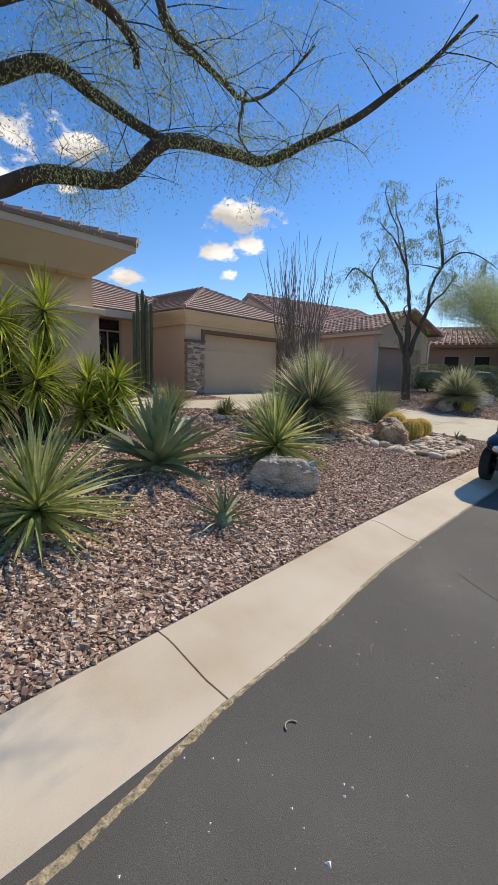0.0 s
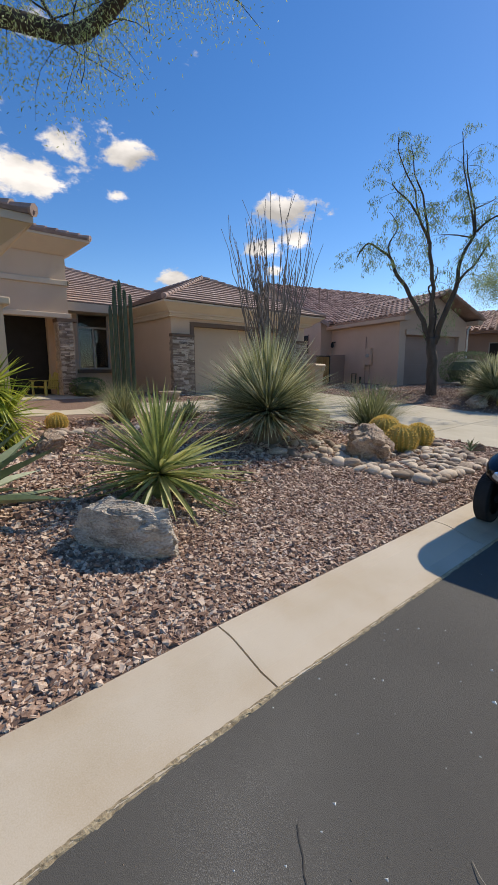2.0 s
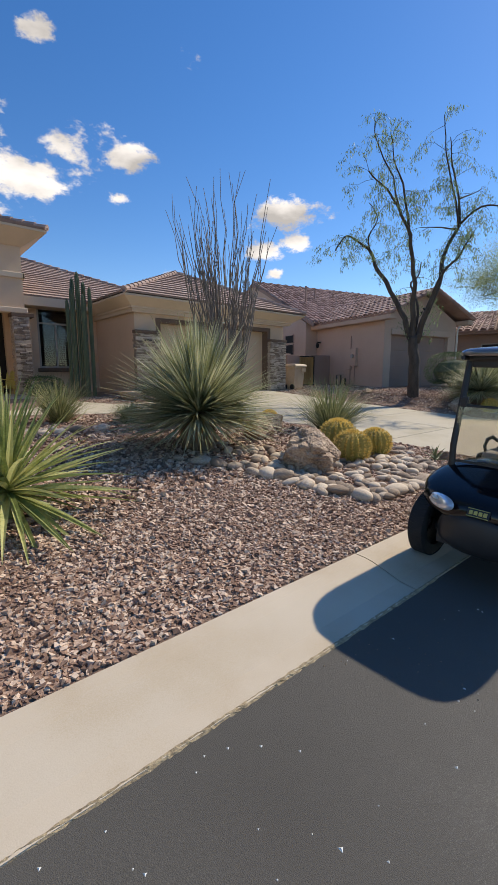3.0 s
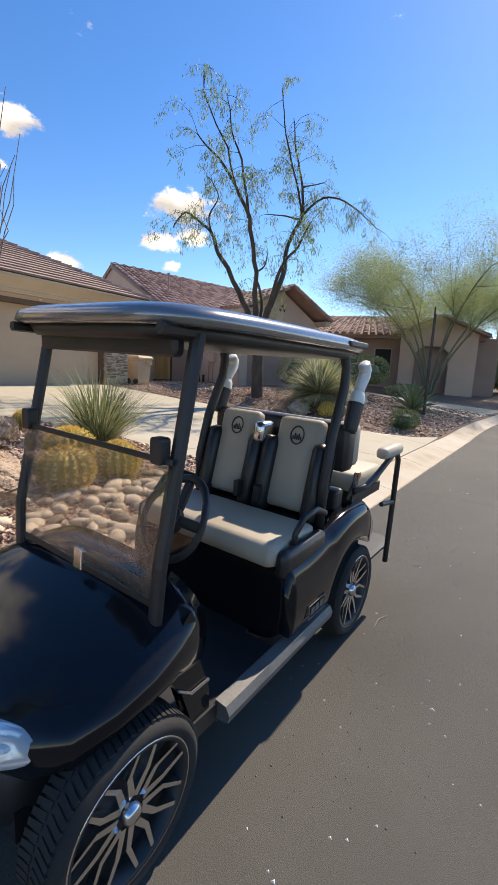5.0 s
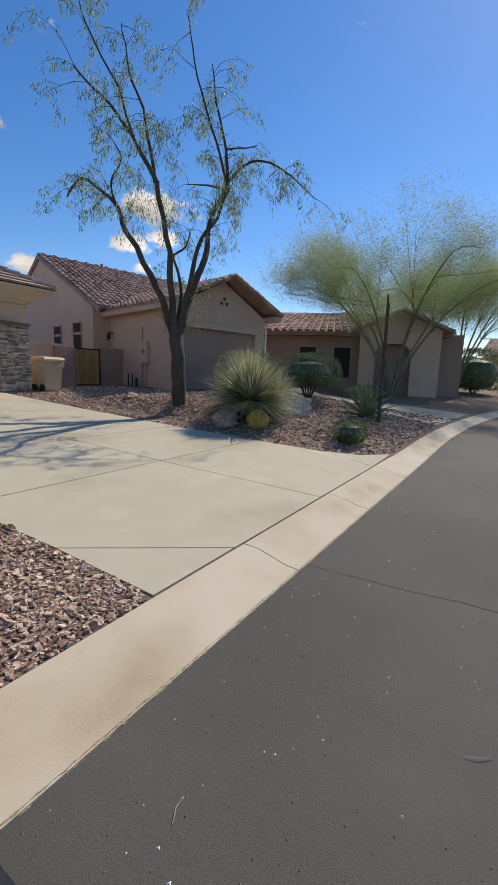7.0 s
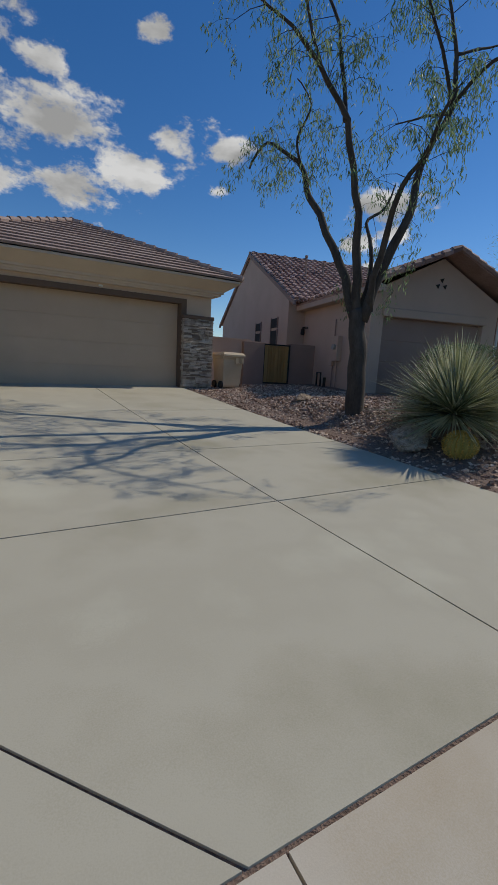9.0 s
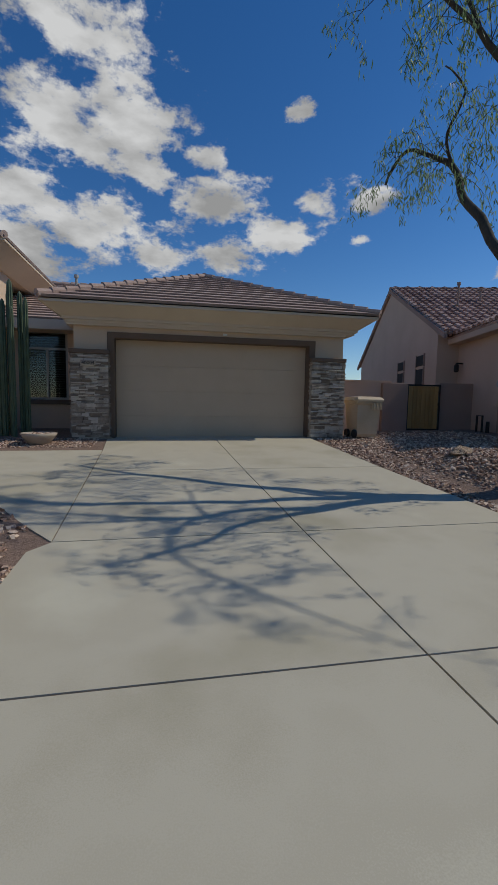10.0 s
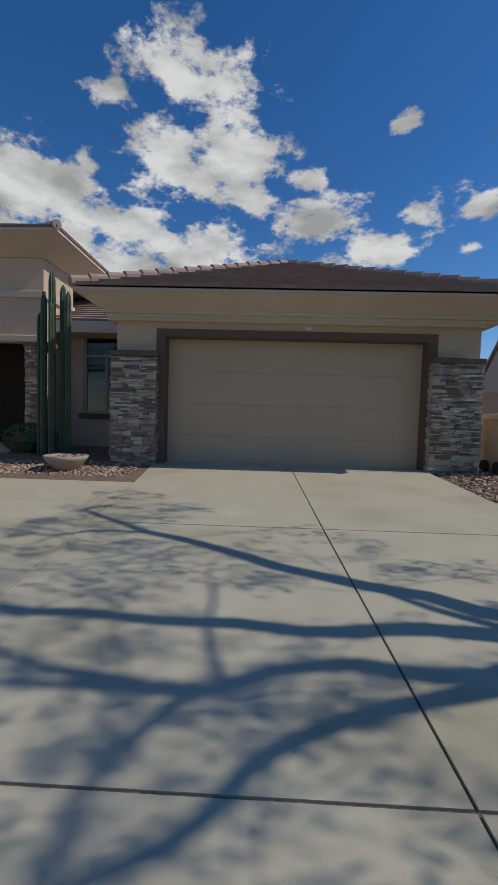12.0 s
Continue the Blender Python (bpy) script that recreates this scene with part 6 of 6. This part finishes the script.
part("lid", Build().loft([[(sx * w, sy * d - .02, z) for sx, sy in ((-1, -1), (1, -1), (1, 1), (-1, 1))] for w, d, z in ((.38, .39, .95), (.38, .39, 1.0), (.33, .33, 1.06), (.15, .15, 1.08))]), M_BIN, wbin)
b = Build()
for i in range(7):
    b.box(.05 + i * .042, .075 + i * .042, -.405, -.36, .74, .92, None, .006)
part("grip_ribs", b, M_BIN, wbin)
for s in (-1, 1):
    part("bin_wheel", Build().tube([(-.30 - .0, s * .2, .11), (-.36, s * .2, .11)], .11, 14), M_RUBBER, wbin)
part("handle", Build().tube([(-.36, -.25, .96), (-.42, -.25, .98), (-.42, .25, .98), (-.36, .25, .96)], .018, 8), M_BIN, wbin)

chair = thing("garden_chair", (5.8, 14.45, .80), -60, "pale yellow slatted garden chair on the porch", "chair")
for i in range(5):
    part("back_slat", Build().box(-.24 + i * .10, -.155 + i * .10, .28, .30, .30, .92 - .03 * abs(i - 2), Matrix.Rotation(radians(-14), 4, "X"), .01), M_YELLOW, chair)
for i in range(4):
    part("seat_slat", Build().box(-.27, .27, -.25 + i * .13, -.14 + i * .13, .33 - i * .02, .35 - i * .02, None, .006), M_YELLOW, chair)
for s in (-1, 1):
    part("leg", Build().box(s * .29 - .03, s * .29 + .03, -.28, -.22, 0, .52, None, .008), M_YELLOW, chair)
    part("leg", Build().box(s * .29 - .03, s * .29 + .03, .26, .32, 0, .45, None, .008), M_YELLOW, chair)
    part("arm", Build().box(s * .30 - .06, s * .30 + .06, -.34, .34, .52, .545, None, .008), M_YELLOW, chair)

bowl = thing("bowl_planter", (8.6, 10.75, lot_z(8.6, 10.75)), 0, "shallow tan bowl planter filled with pebbles", "planter")
part("bowl", Build().lathe([(.0, .0), (.18, .0), (.22, .03), (.34, .18), (.37, .24), (.35, .25), (.32, .21), (.0, .20)], 28), M_CLAY, bowl, smooth=True)
b = Build()
rg = random.Random(5)
for i in range(60):
    a, r = rg.uniform(0, 6.28), .29 * math.sqrt(rg.random())
    k = icorock(i, (.03, .025, .02), 1, .2)
    b.add([Vector(p) + Vector((r * math.cos(a), r * math.sin(a), .225)) for p in k.v], k.f)
tagged(part("pebbles", b, M_GRAVEL, bowl), kind="stuff")

# house number on the pier
def lettering(name, text, size, m, mat, parent):
    cu = bpy.data.curves.new(name, "FONT")
    cu.body, cu.size, cu.extrude, cu.align_x = text, size, .006, "CENTER"
    tmp = bpy.data.objects.new(name, cu)
    scene.collection.objects.link(tmp)
    me = bpy.data.meshes.new_from_object(tmp.evaluated_get(bpy.context.evaluated_depsgraph_get()))
    bpy.data.objects.remove(tmp)
    me.materials.append(mat)
    return part(name, me, None, parent, m=m)


plate = single("house_number", Build().box(-.17, .17, -.012, .012, -.06, .06, None, .008), M_LEDGE, "small stone plate with the house number 40004", "sign", m=pose(9.53, 11.34, 2.585))
lettering("number", "40004", .115, pose(0, -.014, -.04, 90), M_IRON, plate)

# twigs and bits on the road
b = Build()
rg = random.Random(9)
for i in range(4200):
    x, y = rg.uniform(-2, 16), -abs(rg.gauss(0, 1.3)) - .02
    if y < -6 or noise.noise((x * .9, y * .9, 4)) < .05:
        continue
    s = rg.uniform(.0015, .0055)
    z = road_z(x) + .004
    b.add([(x + s, y, z), (x - s * .6, y + s, z), (x - s * .5, y - s, z), (x, y, z + s * 1.1)], [(0, 1, 3), (1, 2, 3), (2, 0, 3)])
pale = Build()
for i in range(1100):
    x, y = rg.uniform(-2, 16), -rg.uniform(.05, 4.2)
    s, z = rg.uniform(.003, .008) * (1 if rg.random() > .05 else 1.8), road_z(x) + .004
    pale.add([(x + s, y, z), (x - s * .6, y + s, z), (x - s * .5, y - s, z), (x, y, z + s * .5)], [(0, 1, 3), (1, 2, 3), (2, 0, 3)])
single("pale_grit", pale, M_WHITE, "pale specks of grit lying on the asphalt", "grit", kind="stuff")
single("road_grit", b, M_COBBLE, "loose grit scattered on the asphalt", "grit", kind="stuff")
for tx, ty, a, ln in ((1.15, -.45, 20, .10), (8.04, -.83, -5, .20), (9.27, -.47, 18, .10), (10.2, -1.4, 120, .12), (2.9, -1.05, 60, .10)):
    single("twig", Build().tube([(0, 0, .006), (ln * .5, ln * .08, .012), (ln, -ln * .02, .006)], [.0016, .0019, .001], 5), M_TWIG, "thin dry pale twig lying on the asphalt", "twig", m=pose(tx, ty, road_z(tx) + .004, 0, 0, a))
arc = [(.035 * math.cos(t), .035 * math.sin(t), .006) for t in [i * .33 for i in range(10)]]
single("twig", Build().tube(arc, .004, 5), M_TWIG, "curled pale twig lying on the asphalt", "twig", m=pose(.40, -.43, road_z(.40) + .004))

def crack(points, width, seed):
    """A thin dark seam that wanders along a line on the road."""
    rg = random.Random(seed)
    bld, vs = Build(), []
    for (xa, ya), (xb, yb) in zip(points, points[1:]):
        n = max(4, int(math.hypot(xb - xa, yb - ya) / .05))
        nx, ny = -(yb - ya), xb - xa
        ln = math.hypot(nx, ny)
        for i in range(n):
            x, y = xa + (xb - xa) * i / n, ya + (yb - ya) * i / n
            o = .02 * noise.noise((x * 3, y * 3, seed)) + .006 * rg.uniform(-1, 1)
            w = width * (.35 + .65 * abs(noise.noise((x * 5, y * 5, seed + 3)))) + .001
            vs += [(x + nx / ln * (o + k * w), y + ny / ln * (o + k * w), road_z(x) + .0065) for k in (-1, 1)]
    bld.add(vs, [(i, i + 1, i + 3, i + 2) for i in range(0, len(vs) - 2, 2)])
    single("road_crack", bld, M_TAR, "thin dark crack across the worn asphalt", "crack")


crack([(11.42, -.02), (11.45, -.5), (11.47, -.8), (11.52, -1.1), (11.5, -1.9), (11.7, -3.2)], .003, 3)
crack([(2.6, -.5), (2.42, -.75), (2.3, -1.0), (2.2, -1.5), (2.15, -2.6)], .003, 7)

# ---- gravel, last ----
rg = np.random.RandomState(12)
ICO = Build().box(-.72, .72, -.72, .72, -.72, .72)
IV = np.array(ICO.v)
IF = np.array([list(q) for q in ICO.f])


def gravel(name, boxes, label):
    """Crushed stones strewn over stretches of the yard: (x0, x1, y0, y1, how many, smallest, largest)."""
    vs, fs, o = [], [], 0
    for x0, x1, y0, y1, n, s0, s1 in boxes:
        for i in range(n):
            x, y = rg.uniform(x0, x1), rg.uniform(y0, y1)
            if y < kerb_y(x) + .55 or on_paving(x, y):
                continue
            s = rg.uniform(s0, s1) * (1 if rg.rand() > .12 else 1.4)
            sc = s * np.array([rg.uniform(.75, 1.3), rg.uniform(.55, .95), rg.uniform(.36, .72)])
            v = (IV + rg.uniform(-.46, .46, (len(IV), 3))) * sc
            a, t = rg.uniform(0, 6.28), rg.uniform(-.6, .6)
            ca, sa, ct, st = math.cos(a), math.sin(a), math.cos(t), math.sin(t)
            v = v @ np.array([[ct, 0, st], [0, 1, 0], [-st, 0, ct]]) @ np.array([[ca, sa, 0], [-sa, ca, 0], [0, 0, 1]])
            z = lot_z(x, y) + s * rg.uniform(.05, .55)
            vs.append(v + np.array([x, y, z]))
            fs.append(IF + o)
            o += len(IV)
    me = bpy.data.meshes.new(name)
    me.from_pydata(np.concatenate(vs).tolist(), [], np.concatenate(fs).tolist())
    me.materials.append(M_GRAVEL)
    tagged(new(name, me), label, "gravel", kind="stuff")


gravel("gravel", [(-2.5, 3.2, .5, 2.4, 31000, .010, .022), (3.2, 10.3, .5, 2.2, 33000, .010, .021), (-2.5, 3.2, 2.4, 4.5, 13000, .016, .034),
                  (3.2, 10.3, 2.2, 4.6, 16000, .016, .034), (-2.5, 10.0, 4.5, 8.5, 9000, .02, .04), (15.2, 20, .4, 12.8, 12500, .016, .036),
                  (15.1, 17.5, 5, 11.5, 4500, .014, .028), (6.6, 9.75, 10.3, 11.5, 2200, .012, .026), (20, 24, .2, 7, 2000, .025, .045)], "crushed reddish brown and grey granite gravel")
